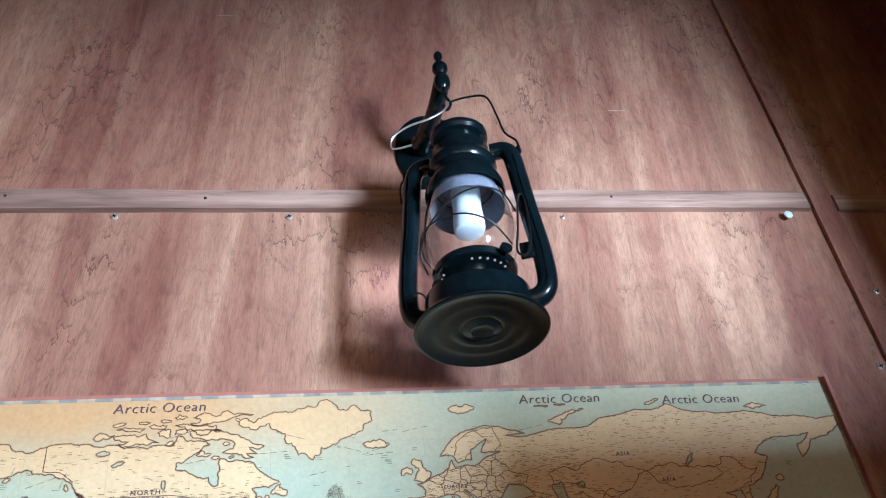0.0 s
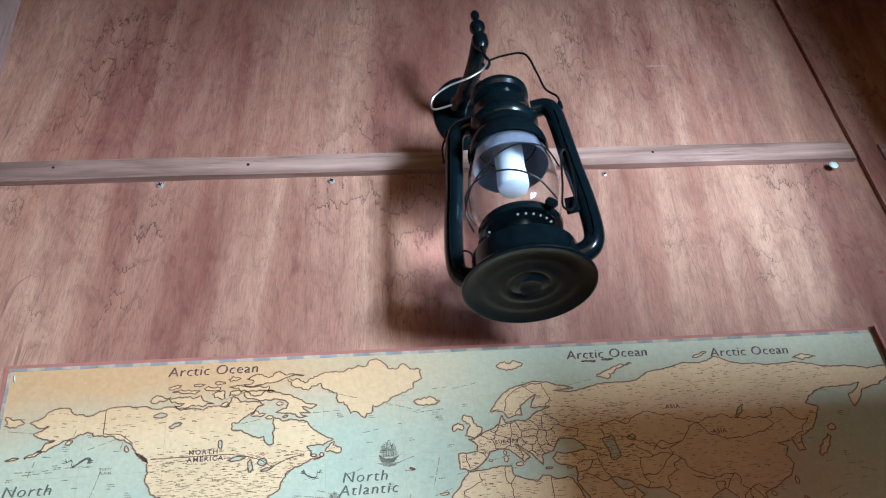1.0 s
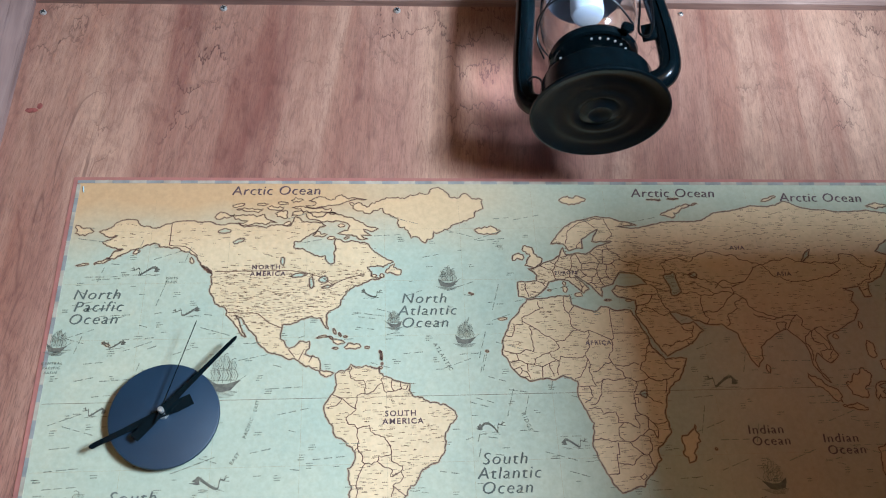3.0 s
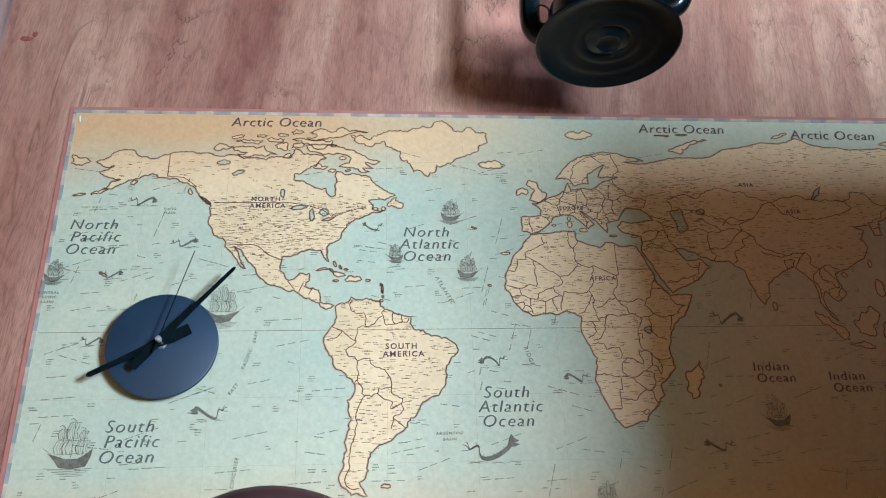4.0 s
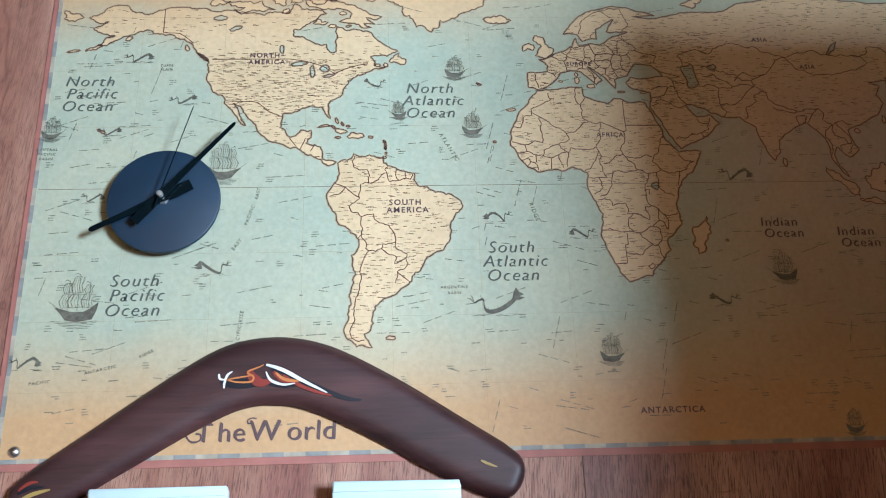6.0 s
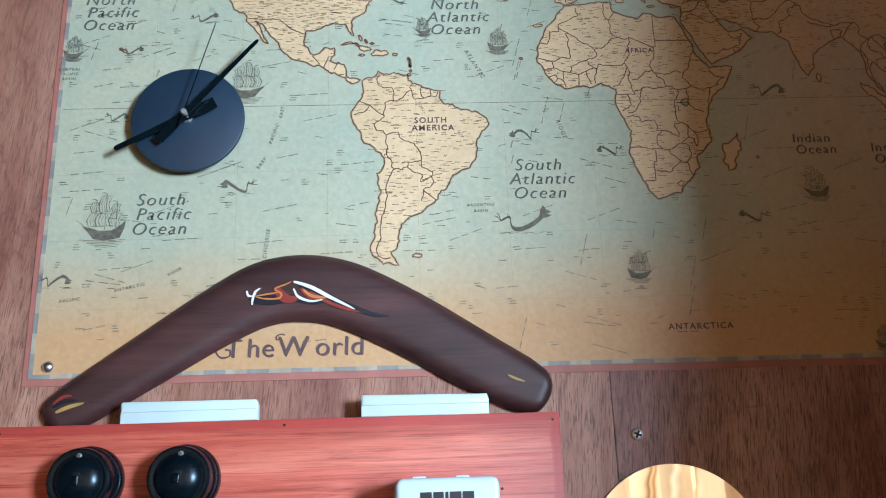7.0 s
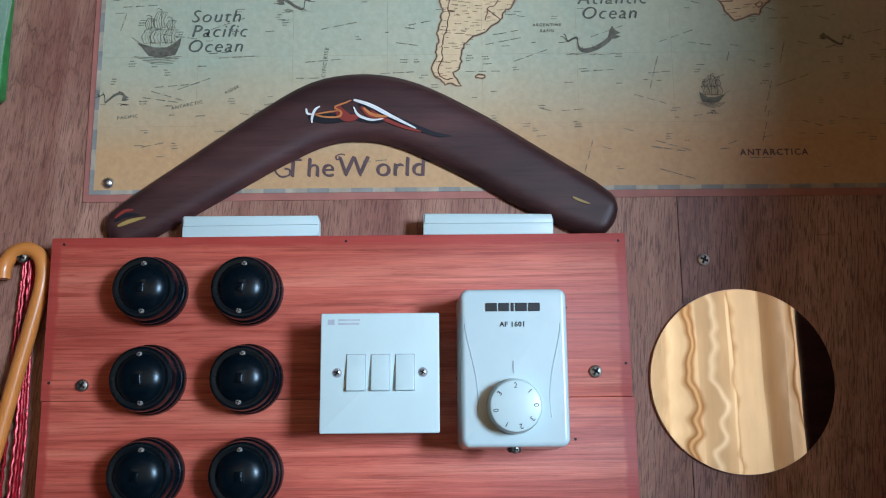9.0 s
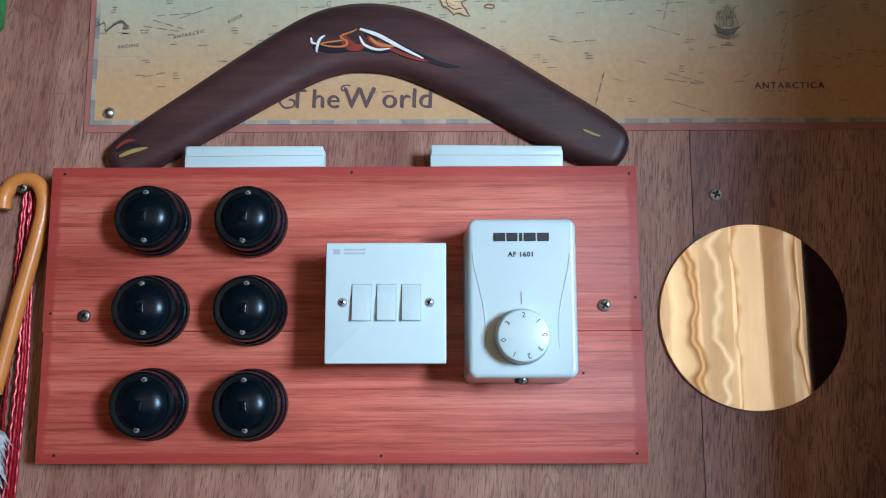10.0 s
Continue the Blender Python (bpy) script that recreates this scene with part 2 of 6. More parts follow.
def lathe(profile, seg=48, turn=None, bm=None):
    """A solid of revolution about z from (radius, height) pairs; turn: a matrix."""
    fresh = bmesh.new()
    rings = []
    for r, h in profile:
        if r < 1e-6:
            rings.append([fresh.verts.new((0, 0, h))])
        else:
            rings.append([fresh.verts.new((r * math.cos(2 * math.pi * i / seg), r * math.sin(2 * math.pi * i / seg), h)) for i in range(seg)])
    for a, b in zip(rings, rings[1:]):
        for i in range(seg):
            j = (i + 1) % seg
            if len(a) == 1 and len(b) == 1:
                continue
            if len(a) == 1:
                fresh.faces.new((a[0], b[j], b[i]))
            elif len(b) == 1:
                fresh.faces.new((a[i], a[j], b[0]))
            else:
                fresh.faces.new((a[i], a[j], b[j], b[i]))
    if turn is not None:
        bmesh.ops.transform(fresh, matrix=turn, verts=fresh.verts)
    return join(bm, fresh)


FACING = pose(0, 0, 0, 90)      # turns a lathe's z towards the camera (-y)


def smooth_path(points, steps=6, closed=False):
    """A Catmull-Rom curve through the points."""
    pts = [Vector(p) for p in points]
    n = len(pts)
    out = []
    for i in range(n if closed else n - 1):
        if closed:
            p0, p1, p2, p3 = pts[i - 1], pts[i], pts[(i + 1) % n], pts[(i + 2) % n]
        else:
            p0, p1, p2, p3 = pts[max(i - 1, 0)], pts[i], pts[i + 1], pts[min(i + 2, n - 1)]
        for k in range(steps):
            t = k / steps
            out.append(0.5 * (2 * p1 + (p2 - p0) * t + (2 * p0 - 5 * p1 + 4 * p2 - p3) * t * t + (3 * p1 - p0 - 3 * p2 + p3) * t ** 3))
    if not closed:
        out.append(pts[-1])
    return out


def tube(points, radius, seg=10, bm=None, closed=False, flat=1.0):
    """A round bar along a path; radius: one number or one per point."""
    fresh = bmesh.new()
    pts = [Vector(p) for p in points]
    n = len(pts)
    rings, side = [], None
    for i, p in enumerate(pts):
        a, b = (pts[i - 1], pts[(i + 1) % n]) if closed else (pts[max(i - 1, 0)], pts[min(i + 1, n - 1)])
        d = (b - a).normalized()
        if side is None:
            side = d.orthogonal().normalized()
        side = (side - d * side.dot(d)).normalized()
        up = d.cross(side)
        r = radius[i] if isinstance(radius, (list, tuple)) else radius
        rings.append([fresh.verts.new(p + side * (r * math.cos(2 * math.pi * k / seg)) + up * (r * flat * math.sin(2 * math.pi * k / seg))) for k in range(seg)])
    for i in range(n if closed else n - 1):
        a, b = rings[i], rings[(i + 1) % n]
        for k in range(seg):
            fresh.faces.new((a[k], a[(k + 1) % seg], b[(k + 1) % seg], b[k]))
    if not closed:
        fresh.faces.new(rings[0][::-1])
        fresh.faces.new(rings[-1])
    return join(bm, fresh)


def plate(outline, y0, y1, bm=None, bevel=0.0, seg=2):
    """An outline of (x, z) pairs, made solid between two depths; bevel rounds its front edge."""
    fresh = bmesh.new()
    low = [fresh.verts.new((x, y0, z)) for x, z in outline]
    face = fresh.faces.new(low)
    res = bmesh.ops.extrude_face_region(fresh, geom=[face])
    top = [v for v in res["geom"] if isinstance(v, bmesh.types.BMVert)]
    for v in top:
        v.co.y = y1
    if bevel:
        edges = [e for e in fresh.edges if all(abs(v.co.y - y1) < 1e-7 for v in e.verts)]
        bmesh.ops.bevel(fresh, geom=edges, offset=bevel, segments=seg, profile=0.5, affect="EDGES")
    return join(bm, fresh)


def round_rect(x0, z0, x1, z1, r, n=6):
    out = []
    for cx, cz, a in ((x1 - r, z0 + r, -90), (x1 - r, z1 - r, 0), (x0 + r, z1 - r, 90), (x0 + r, z0 + r, 180)):
        out += [(cx + r * math.cos(radians(a + 90 * k / n)), cz + r * math.sin(radians(a + 90 * k / n))) for k in range(n + 1)]
    return out


def lettering(name, text, x, z, y, size, mat, parent, shear=0.0, spacing=1.0, turn=0.0, align="CENTER", depth=0.00015, bold=0.0, nib=0.0):
    """Flat letters facing -y, from the built-in font, as one mesh; nib: thick and thin strokes of a slanted pen."""
    cu = bpy.data.curves.new(name, "FONT")
    cu.body, cu.size, cu.shear, cu.space_character, cu.align_x, cu.extrude, cu.offset = text, size, shear, spacing, align, depth, bold
    cu.resolution_u = 3
    tmp = new(name, cu)
    bpy.context.view_layer.update()
    me = bpy.data.meshes.new_from_object(tmp.evaluated_get(bpy.context.evaluated_depsgraph_get()))
    bpy.data.objects.remove(tmp)
    bpy.data.curves.remove(cu)
    if nib:
        bm = bmesh.new()
        for k in range(5):
            first_vert = len(bm.verts)
            bm.from_mesh(me)
            bm.verts.ensure_lookup_table()
            bmesh.ops.translate(bm, verts=bm.verts[first_vert:], vec=(nib * 0.80 * (k - 2) / 2, -nib * 0.60 * (k - 2) / 2, 0.000004 * k))
        bm.to_mesh(me)
        bm.free()
    me.transform(Matrix.Translation((x, y, z)) @ pose(0, 0, 0, 0, turn, 0) @ pose(0, 0, 0, 90))
    me.materials.clear()
    me.materials.append(mat)
    me.name = name
    ob = new(name, me)
    ob.parent = parent
    return ob


def cross_screw(name, x, y, z, r, mat, label, group="", parent=None, tilt=20):
    """A countersunk cross-head screw, its head facing the room."""
    s = thing(name, (x, y, z), label, "screw", group) if parent is None else None
    holder = s or parent
    at = (0, 0, 0) if s else (x, y, z)
    head = part("head", lathe([(0, 0.0030), (r * 0.55, 0.0029), (r * 0.9, 0.0022), (r, 0.0012), (r, -0.001), (0, -0.001)], 20, FACING), mat, holder, at=at)
    bm = box(-r * 0.66, -0.00325, -r * 0.18, r * 0.66, -0.0024, r * 0.18)
    box(-r * 0.18, -0.00325, -r * 0.66, r * 0.18, -0.0024, r * 0.66, bm=bm)
    slot = part("cross_slot", bm, DARK, head)
    slot.rotation_euler[1] = radians(tilt)
    return s or head


# ---- structure ----
ROOM = dict(x0=-2.2, x1=2.4, y0=WIN["y"], z1=2.95)


def setting(name, bm, mat, label, category):
    return tagged(part(name, bm, mat, None, smooth=False), label, category, kind="structure")


X_SEAM_L, X_SEAM_R, Z_SEAM = -0.105, 1.062, 2.256
# the papered-over plywood of the wall: six sheets with a hairline between them
wall = setting("wall_north", box(ROOM["x0"], 0.012, 0, ROOM["x1"], 0.10, ROOM["z1"]), PLY, "wall of red-stained plywood sheets behind the map", "wall")
xs = [ROOM["x0"], X_SEAM_L, X_SEAM_R, ROOM["x1"]]
zs = [0.0, Z_SEAM, ROOM["z1"]]
X_LOW, Z_LOW = 0.476, 1.53           # the notch of the middle sheet, its level joint behind the map
spans = [[(xs[i], zs[j], xs[i + 1], zs[j + 1])] for i in range(3) for j in range(2) if (i, j) != (1, 0)]
spans += [[(X_SEAM_L, Z_LOW, X_SEAM_R, Z_SEAM), (X_SEAM_L, 0.0, X_LOW, Z_LOW)], [(X_LOW, 0.0, X_SEAM_R, Z_LOW)]]
for k, boxes in enumerate(spans):
    bm = bmesh.new()
    for x0, z0, x1, z1 in boxes:
        box(x0 + 0.0003, 0.0, z0 + 0.00005, x1 - 0.0003, 0.0125, z1 - 0.00005, bm=bm)
    part("plywood_sheet", bm, PLY_LOW if k == len(spans) - 1 else PLY, wall, smooth=False)
setting("wall_west", box(ROOM["x0"] - 0.1, ROOM["y0"], 0, ROOM["x0"], 0.10, ROOM["z1"]), PLY, "side wall of red-stained plywood", "wall")
setting("wall_east", box(ROOM["x1"], ROOM["y0"], 0, ROOM["x1"] + 0.1, 0.10, ROOM["z1"]), PLY, "side wall of red-stained plywood", "wall")
setting("floor", box(ROOM["x0"] - 0.1, ROOM["y0"] - 0.1, -0.1, ROOM["x1"] + 0.1, 0.10, 0.0), JARRAH, "plain dark timber floor", "floor")
# low slab added out of sight, blocks window light from the upper wall
setting("ceiling_loft", box(ROOM["x0"], ROOM["y0"], 2.02, ROOM["x1"], -1.05, 2.12), PLY, "plain plywood slab added out of sight to shade the upper wall", "ceiling")
setting("ceiling", box(ROOM["x0"] - 0.1, ROOM["y0"] - 0.1, ROOM["z1"], ROOM["x1"] + 0.1, 0.10, ROOM["z1"] + 0.1), PLY, "plain plywood ceiling", "ceiling")
bm = box(ROOM["x0"], ROOM["y0"] - 0.1, 0, ROOM["x1"], ROOM["y0"], WIN["z0"])
box(ROOM["x0"], ROOM["y0"] - 0.1, WIN["z1"], ROOM["x1"], ROOM["y0"], ROOM["z1"], bm=bm)
box(ROOM["x0"], ROOM["y0"] - 0.1, WIN["z0"], WIN["x0"], ROOM["y0"], WIN["z1"], bm=bm)
box(WIN["x1"], ROOM["y0"] - 0.1, WIN["z0"], ROOM["x1"], ROOM["y0"], WIN["z1"], bm=bm)
setting("wall_south", bm, PLY, "plywood wall with a wide window opening", "wall")
# partition added out of sight beside the map, stepped to shade its eastern part
PART_X, PART_Y, PART_TOP = 0.843, -0.65, 1.855
setting("partition", box(1.20, PART_Y - 0.014, PART_TOP, ROOM["x1"], PART_Y, ROOM["z1"], bm=box(PART_X, PART_Y - 0.014, 1.545, ROOM["x1"], PART_Y, PART_TOP, 0.004, bm=box(0.818, PART_Y - 0.014, 0, ROOM["x1"], PART_Y, 1.545, 0.004))), JARRAH, "dark timber partition added beside the view to shade the wall", "wall")


def batten(name, x0, z0, x1, z1, thick, mat, label, amp=0.0019):
    """A sawn strip with slightly wandering arrises."""
    bm = bmesh.new()
    n = 40
    flat_run = (x1 - x0) > (z1 - z0)
    rings = []
    for i in range(n + 1):
        t = i / n
        w = [amp * noise.noise((t * 9, k * 3.7, thick * 100)) for k in range(4)]
        if flat_run:
            x = x0 + (x1 - x0) * t
            ring = [(x, 0.0, z0 + w[0]), (x, -thick + w[2], z0 + w[0]), (x, -thick + w[3], z1 + w[1]), (x, 0.0, z1 + w[1])]
        else:
            z = z0 + (z1 - z0) * t
            ring = [(x0 + w[0], 0.0, z), (x0 + w[0], -thick + w[2], z), (x1 + w[1], -thick + w[3], z), (x1 + w[1], 0.0, z)]
        rings.append([bm.verts.new(c) for c in ring])
    for a, b in zip(rings, rings[1:]):
        for k in range(4):
            bm.faces.new((a[k], a[(k + 1) % 4], b[(k + 1) % 4], b[k]))
    bm.faces.new(rings[0])
    bm.faces.new(rings[-1])
    edges = [e for e in bm.edges if all(v.co.y < -thick * 0.5 for v in e.verts) and e.calc_length() > 0.001]
    bmesh.ops.bevel(bm, geom=edges, offset=0.0018, segments=2, profile=0.5, affect="EDGES")
    return tagged(part(name, bm, mat, None), label, "trim", kind="structure")


batten("trim_horizontal", -0.082, 2.241, 1.040, 2.271, 0.009, BATTEN, "weathered pinkish-grey batten over the plywood joint")
batten("trim_horizontal_west", ROOM["x0"], 2.236, -0.128, 2.264, 0.007, BATTEN, "weathered batten over the plywood joint")
batten("trim_horizontal_east", 1.082, 2.240, ROOM["x1"], 2.268, 0.007, BATTEN, "weathered batten over the plywood joint")
batten("trim_vertical_west", -0.126, 0.0, -0.084, ROOM["z1"], 0.007, BATTEN_UP, "pale weathered upright batten over the plywood joint")
batten("trim_vertical_east", 1.047, 0.0, 1.078, ROOM["z1"], 0.006, PLY, "dark-edged upright batten over the plywood joint")
setting("window_1", box(WIN["x0"] - 0.05, WIN["y"], WIN["z0"] - 0.05, WIN["x1"] + 0.05, WIN["y"] + 0.02, WIN["z0"] - 0.002), BATTEN, "wooden window sill board below the curtain", "window")

# screws and nail heads along the joints
for x, y, z, r in ((0.135, 0, 2.234, 0.0042), (0.341, 0, 2.233, 0.0042), (0.69, 0, 2.231, 0.003), (-0.072, 0, 2.225, 0.0038), (-0.066, 0, 2.289, 0.0036),
                   (1.075, -0.006, 2.10, 0.004), (1.036, 0, 1.995, 0.0045), (0.494, 0, 1.446, 0.0048)):
    cross_screw("screw", x, y, z, r, STEEL, "small zinc cross-head screw driven into the plywood", "screws in the wall", tilt=random.uniform(0, 80))
for x, z in ((0.24, 2.257), (0.01, 2.26), (0.76, 2.26), (0.60, 2.258), (-0.1, 2.33)):
    t = thing("nail", (x, -0.0085 if x > -0.09 else -0.007, z), "dark nail head sunk in the batten", "nail", "nails in the battens")
    part("nail_head", lathe([(0, 0.0012), (0.0018, 0.001), (0.002, -0.001), (0, -0.001)], 12, FACING), DARK, t)
t = thing("screw", (1.001, -0.009, 2.228), "white-painted screw head under the batten", "screw", "screws in the wall")
part("head", lathe([(0, 0.003), (0.004, 0.0026), (0.006, 0.001), (0.0055, -0.001), (0, -0.001)], 14, FACING), WHITE, t)

# old marks on the plywood
WHITE_FLECK, RED_SMEAR = plain("white_paint_fleck", (0.42, 0.30, 0.25), 0.7), plain("red_paint_smear", (0.26, 0.072, 0.055), 0.6, 0.0, 0.4, 200)
for x, z, w, h, mat in ((0.347, 2.415, 0.0016, 0.0016, WHITE_FLECK), (0.815, 2.437, 0.016, 0.0006, WHITE_FLECK), (0.25, 2.63, 0.013, 0.0006, WHITE_FLECK), (1.000, 2.060, 0.004, 0.003, RED_SMEAR), (-0.060, 2.081, 0.007, 0.0032, RED_SMEAR), (-0.052, 2.087, 0.003, 0.004, RED_SMEAR)):
    rim = [(x + w * math.cos(2 * math.pi * k / 14) * (1 + 0.35 * noise.noise((k * 1.7, x * 30, z))), z + h * math.sin(2 * math.pi * k / 14) * (1 + 0.35 * noise.noise((k * 1.3, z * 30, x)))) for k in range(14)]
    part("paint_mark", plate(rim, 0.0002, -0.0004), mat, wall)

# ---- the map: a sheet with a red margin, a chequered frame, seas and lands ----
MAP_W, MAP_Z0, MAP_TL, MAP_TR = 0.957, 1.5, 1.992, 1.983


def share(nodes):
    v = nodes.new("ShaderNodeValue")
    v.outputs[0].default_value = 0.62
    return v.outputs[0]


def paper(name, base, patch, edge, rough=0.62):
    """Printed parchment: broad stains, small fibres, a browned rim and a reddish shade tint in the east."""
    m, nodes, links, b = material(name, rough)
    vec = mapped(nodes, links)
    wide = noise_node(nodes, links, vec, 5, 5, 0.62, 0.6)
    fine = noise_node(nodes, links, vec, 220, 4, 0.6)
    r = ramp(nodes, [(0.32, base), (0.68, patch)])
    links.new(wide.outputs[0], r.inputs[0])
    sep = nodes.new("ShaderNodeSeparateXYZ")
    links.new(vec, sep.inputs[0])
    wob = noise_node(nodes, links, vec, 11, 3)

    def rim(socket, a, b2, loud=0.05):
        add = nodes.new("ShaderNodeMath")
        add.operation = "MULTIPLY_ADD"
        links.new(wob.outputs[0], add.inputs[0])
        add.inputs[1].default_value = loud
        links.new(socket, add.inputs[2])
        mr = nodes.new("ShaderNodeMapRange")
        mr.inputs[1].default_value, mr.inputs[2].default_value, mr.inputs[3].default_value, mr.inputs[4].default_value = a, b2, 0, 1
        links.new(add.outputs[0], mr.inputs[0])
        return mr.outputs[0]
    def times(a, b2):
        mul = nodes.new("ShaderNodeMath")
        mul.operation = "MULTIPLY"
        links.new(a, mul.inputs[0])
        links.new(b2, mul.inputs[1])
        return mul.outputs[0]

    low = rim(sep.outputs[2], 0.142, 0.062)
    # the northern tan is strong in the west and faint beyond the Atlantic
    high = times(rim(sep.outputs[2], 0.415, 0.485), rim(sep.outputs[0], 0.62, 0.30, 0.12))
    top = nodes.new("ShaderNodeMath")
    top.operation = "MAXIMUM"
    links.new(low, top.inputs[0])
    links.new(high, top.inputs[1])
    # the shade's reddish tone, painted over southern Asia and the Indian Ocean
    east_shade = times(times(rim(sep.outputs[0], 0.60, 0.74, 0.10), rim(sep.outputs[0], 0.93, 0.82, 0.06)), rim(sep.outputs[2], 0.46, 0.36, 0.08))
    c1 = mixed(nodes, links, times(east_shade, share(nodes)), r.outputs[0], (0.47, 0.285, 0.18))
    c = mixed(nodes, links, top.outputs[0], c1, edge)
    f = ramp(nodes, [(0.3, (0.88, 0.87, 0.85)), (0.7, (1.06, 1.06, 1.06))])
    links.new(fine.outputs[0], f.inputs[0])
    links.new(mixed(nodes, links, 0.7, c, f.outputs[0], "MULTIPLY"), b.inputs["Base Color"])
    cockle = noise_node(nodes, links, mapped(nodes, links, (5, 5, 9)), 1.0, 3)
    bumped(nodes, links, b, cockle.outputs[0], 0.35, 0.004)
    return m


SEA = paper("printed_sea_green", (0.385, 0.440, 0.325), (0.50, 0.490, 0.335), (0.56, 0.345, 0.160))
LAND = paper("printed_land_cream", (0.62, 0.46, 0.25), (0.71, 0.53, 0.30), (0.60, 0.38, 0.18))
COAST = plain("coast_line_brown", (0.115, 0.050, 0.032), 0.7, 0.0, 0.25, 120)
MARGIN = plain("red_margin", (0.37, 0.145, 0.11), 0.6, 0.0, 0.15, 40)
FRAME_GREY = plain("frame_grey_blue", (0.26, 0.255, 0.225), 0.6, 0.0, 0.2, 80)
FRAME_PALE = plain("frame_pale", (0.40, 0.345, 0.255), 0.6, 0.0, 0.2, 80)

wall_map = thing("wall_map", (0, 0, MAP_Z0), "antique-style paper world map with red margin pinned to plywood", "map")


def map_top(x):
    return (MAP_TL + (MAP_TR - MAP_TL) * x / MAP_W) - MAP_Z0


def sheet_of(x0, b0, x1, t1, y, thick, nx=48, nz=24):
    """A thin sheet, inset from the map's corners by x0, b0 (low) and t1 (below the top edge)."""
    bm = bmesh.new()
    grid = [[bm.verts.new((x0 + (x1 - x0) * i / nx, y, b0 + (map_top(x0 + (x1 - x0) * i / nx) - t1 - b0) * j / nz)) for j in range(nz + 1)] for i in range(nx + 1)]
    for i in range(nx):
        for j in range(nz):
            bm.faces.new((grid[i][j], grid[i + 1][j], grid[i + 1][j + 1], grid[i][j + 1]))
    rim = bmesh.ops.extrude_face_region(bm, geom=bm.faces[:])
    for v in rim["geom"]:
        if isinstance(v, bmesh.types.BMVert):
            v.co.y += thick
    return bm


part("margin", sheet_of(0.0, -0.0025, MAP_W, 0.0, -0.0012, 0.0010), MARGIN, wall_map, "salmon-red paper margin")
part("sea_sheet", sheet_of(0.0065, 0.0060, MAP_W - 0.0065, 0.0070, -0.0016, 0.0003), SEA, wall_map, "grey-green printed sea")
pale, grey = bmesh.new(), bmesh.new()
n_top, n_side = 54, 28
for i in range(n_top):
    a, b = 0.0046 + (MAP_W - 0.0092) * i / n_top, 0.0046 + (MAP_W - 0.0092) * (i + 1) / n_top
    for z in (0.0034, map_top((a + b) / 2) - 0.0078):
        box(a, -0.0019, z, b, -0.0013, z + 0.0036, bm=(pale if i % 2 else grey))
for i in range(n_side):
    a, b = 0.0071 + 0.4755 * i / n_side, 0.0071 + 0.4755 * (i + 1) / n_side
    for x in (0.0046, MAP_W - 0.0082):
        box(x, -0.0019, a, x + 0.0036, -0.0013, b, bm=(pale if i % 2 else grey))
part("frame_pale", pale, FRAME_PALE, wall_map, "pale bars of the chequered frame", smooth=False)
part("frame_dark", grey, FRAME_GREY, wall_map, "grey-blue bars of the chequered frame", smooth=False)


def geo(lon, lat):
    """Plate carree: degrees to the map's own x and z."""
    return 0.4790 + 0.002642 * lon, 0.2430 + 0.00275 * lat


NORTH_AMERICA = [(-168, 66), (-162, 70), (-156, 71.3), (-141, 69.6), (-128, 70), (-115, 68.5), (-108, 68), (-96, 68), (-94, 72), (-86, 69.5), (-82, 68), (-87, 64.5), (-94, 61), (-94, 58.5), (-88, 56.5), (-82, 55),
                 (-80, 51.5), (-78.5, 52), (-78, 58), (-78, 62.3), (-70, 61), (-65, 58.5), (-61, 55), (-56, 52), (-60, 50), (-66, 50), (-64.5, 48), (-64, 46), (-60.5, 46), (-66, 44), (-70.5, 42.5), (-74, 40), (-76, 35.5),
                 (-81, 31), (-80.3, 25.3), (-83, 29.5), (-90, 29.5), (-97, 27), (-97.5, 22), (-94, 18.3), (-90.5, 21), (-87, 21), (-88.5, 16), (-83.5, 14.5), (-83, 10), (-78, 9), (-80.5, 7.5)]
NORTH_AMERICA_WEST = [(-85, 10.5), (-92, 14.5), (-97, 15.8), (-105, 20), (-109, 25.5), (-112.6, 30.5), (-114.6, 31.6), (-111.5, 26), (-109.6, 23), (-113, 26.5), (-115.6, 29.5), (-118, 34), (-124, 40), (-124, 48), (-130, 54.5), (-138, 59), (-146, 60.8), (-152, 59), (-158, 56.5),
                      (-164, 54.7), (-158, 58.5), (-166, 61.5), (-161, 64.5)]
SOUTH_AMERICA = [(-77.5, 8.5), (-72, 12), (-68, 10.8), (-62, 10.5), (-57, 6), (-51, 4.5), (-50, 0), (-44, -2.5), (-37, -4.5), (-34.8, -7.5), (-39, -13), (-39.5, -19), (-42, -23), (-48, -26), (-50, -30), (-54, -34.5), (-57, -36.5),
                 (-62, -39), (-65, -41.5), (-66, -45.5), (-68.5, -50.5), (-66, -54.8), (-71, -54.5), (-75, -50), (-73.5, -42), (-73, -37), (-71.5, -30), (-70.3, -19), (-76, -14), (-79.5, -8), (-81, -5), (-80, -1), (-77.5, 3.5)]
AFRICA = [(-6, 35.8), (3, 36.8), (10.5, 37.2), (11, 33.5), (19, 30.5), (22, 32.7), (29, 31), (33, 31), (36, 24), (39, 16), (43, 11.5), (51, 11.8), (47, 4), (41, -2.5), (39.5, -8), (40.5, -15), (35, -20), (35.5, -24), (32.5, -27.5),
          (28, -33), (20, -34.8), (18, -32.5), (15, -26.5), (12, -18), (13.5, -11), (9, -1), (9.5, 4), (4.5, 6.3), (-4, 5.2), (-8, 4.5), (-13.5, 9), (-17, 14.7), (-16.5, 20), (-13, 27.5), (-9.8, 30.5)]
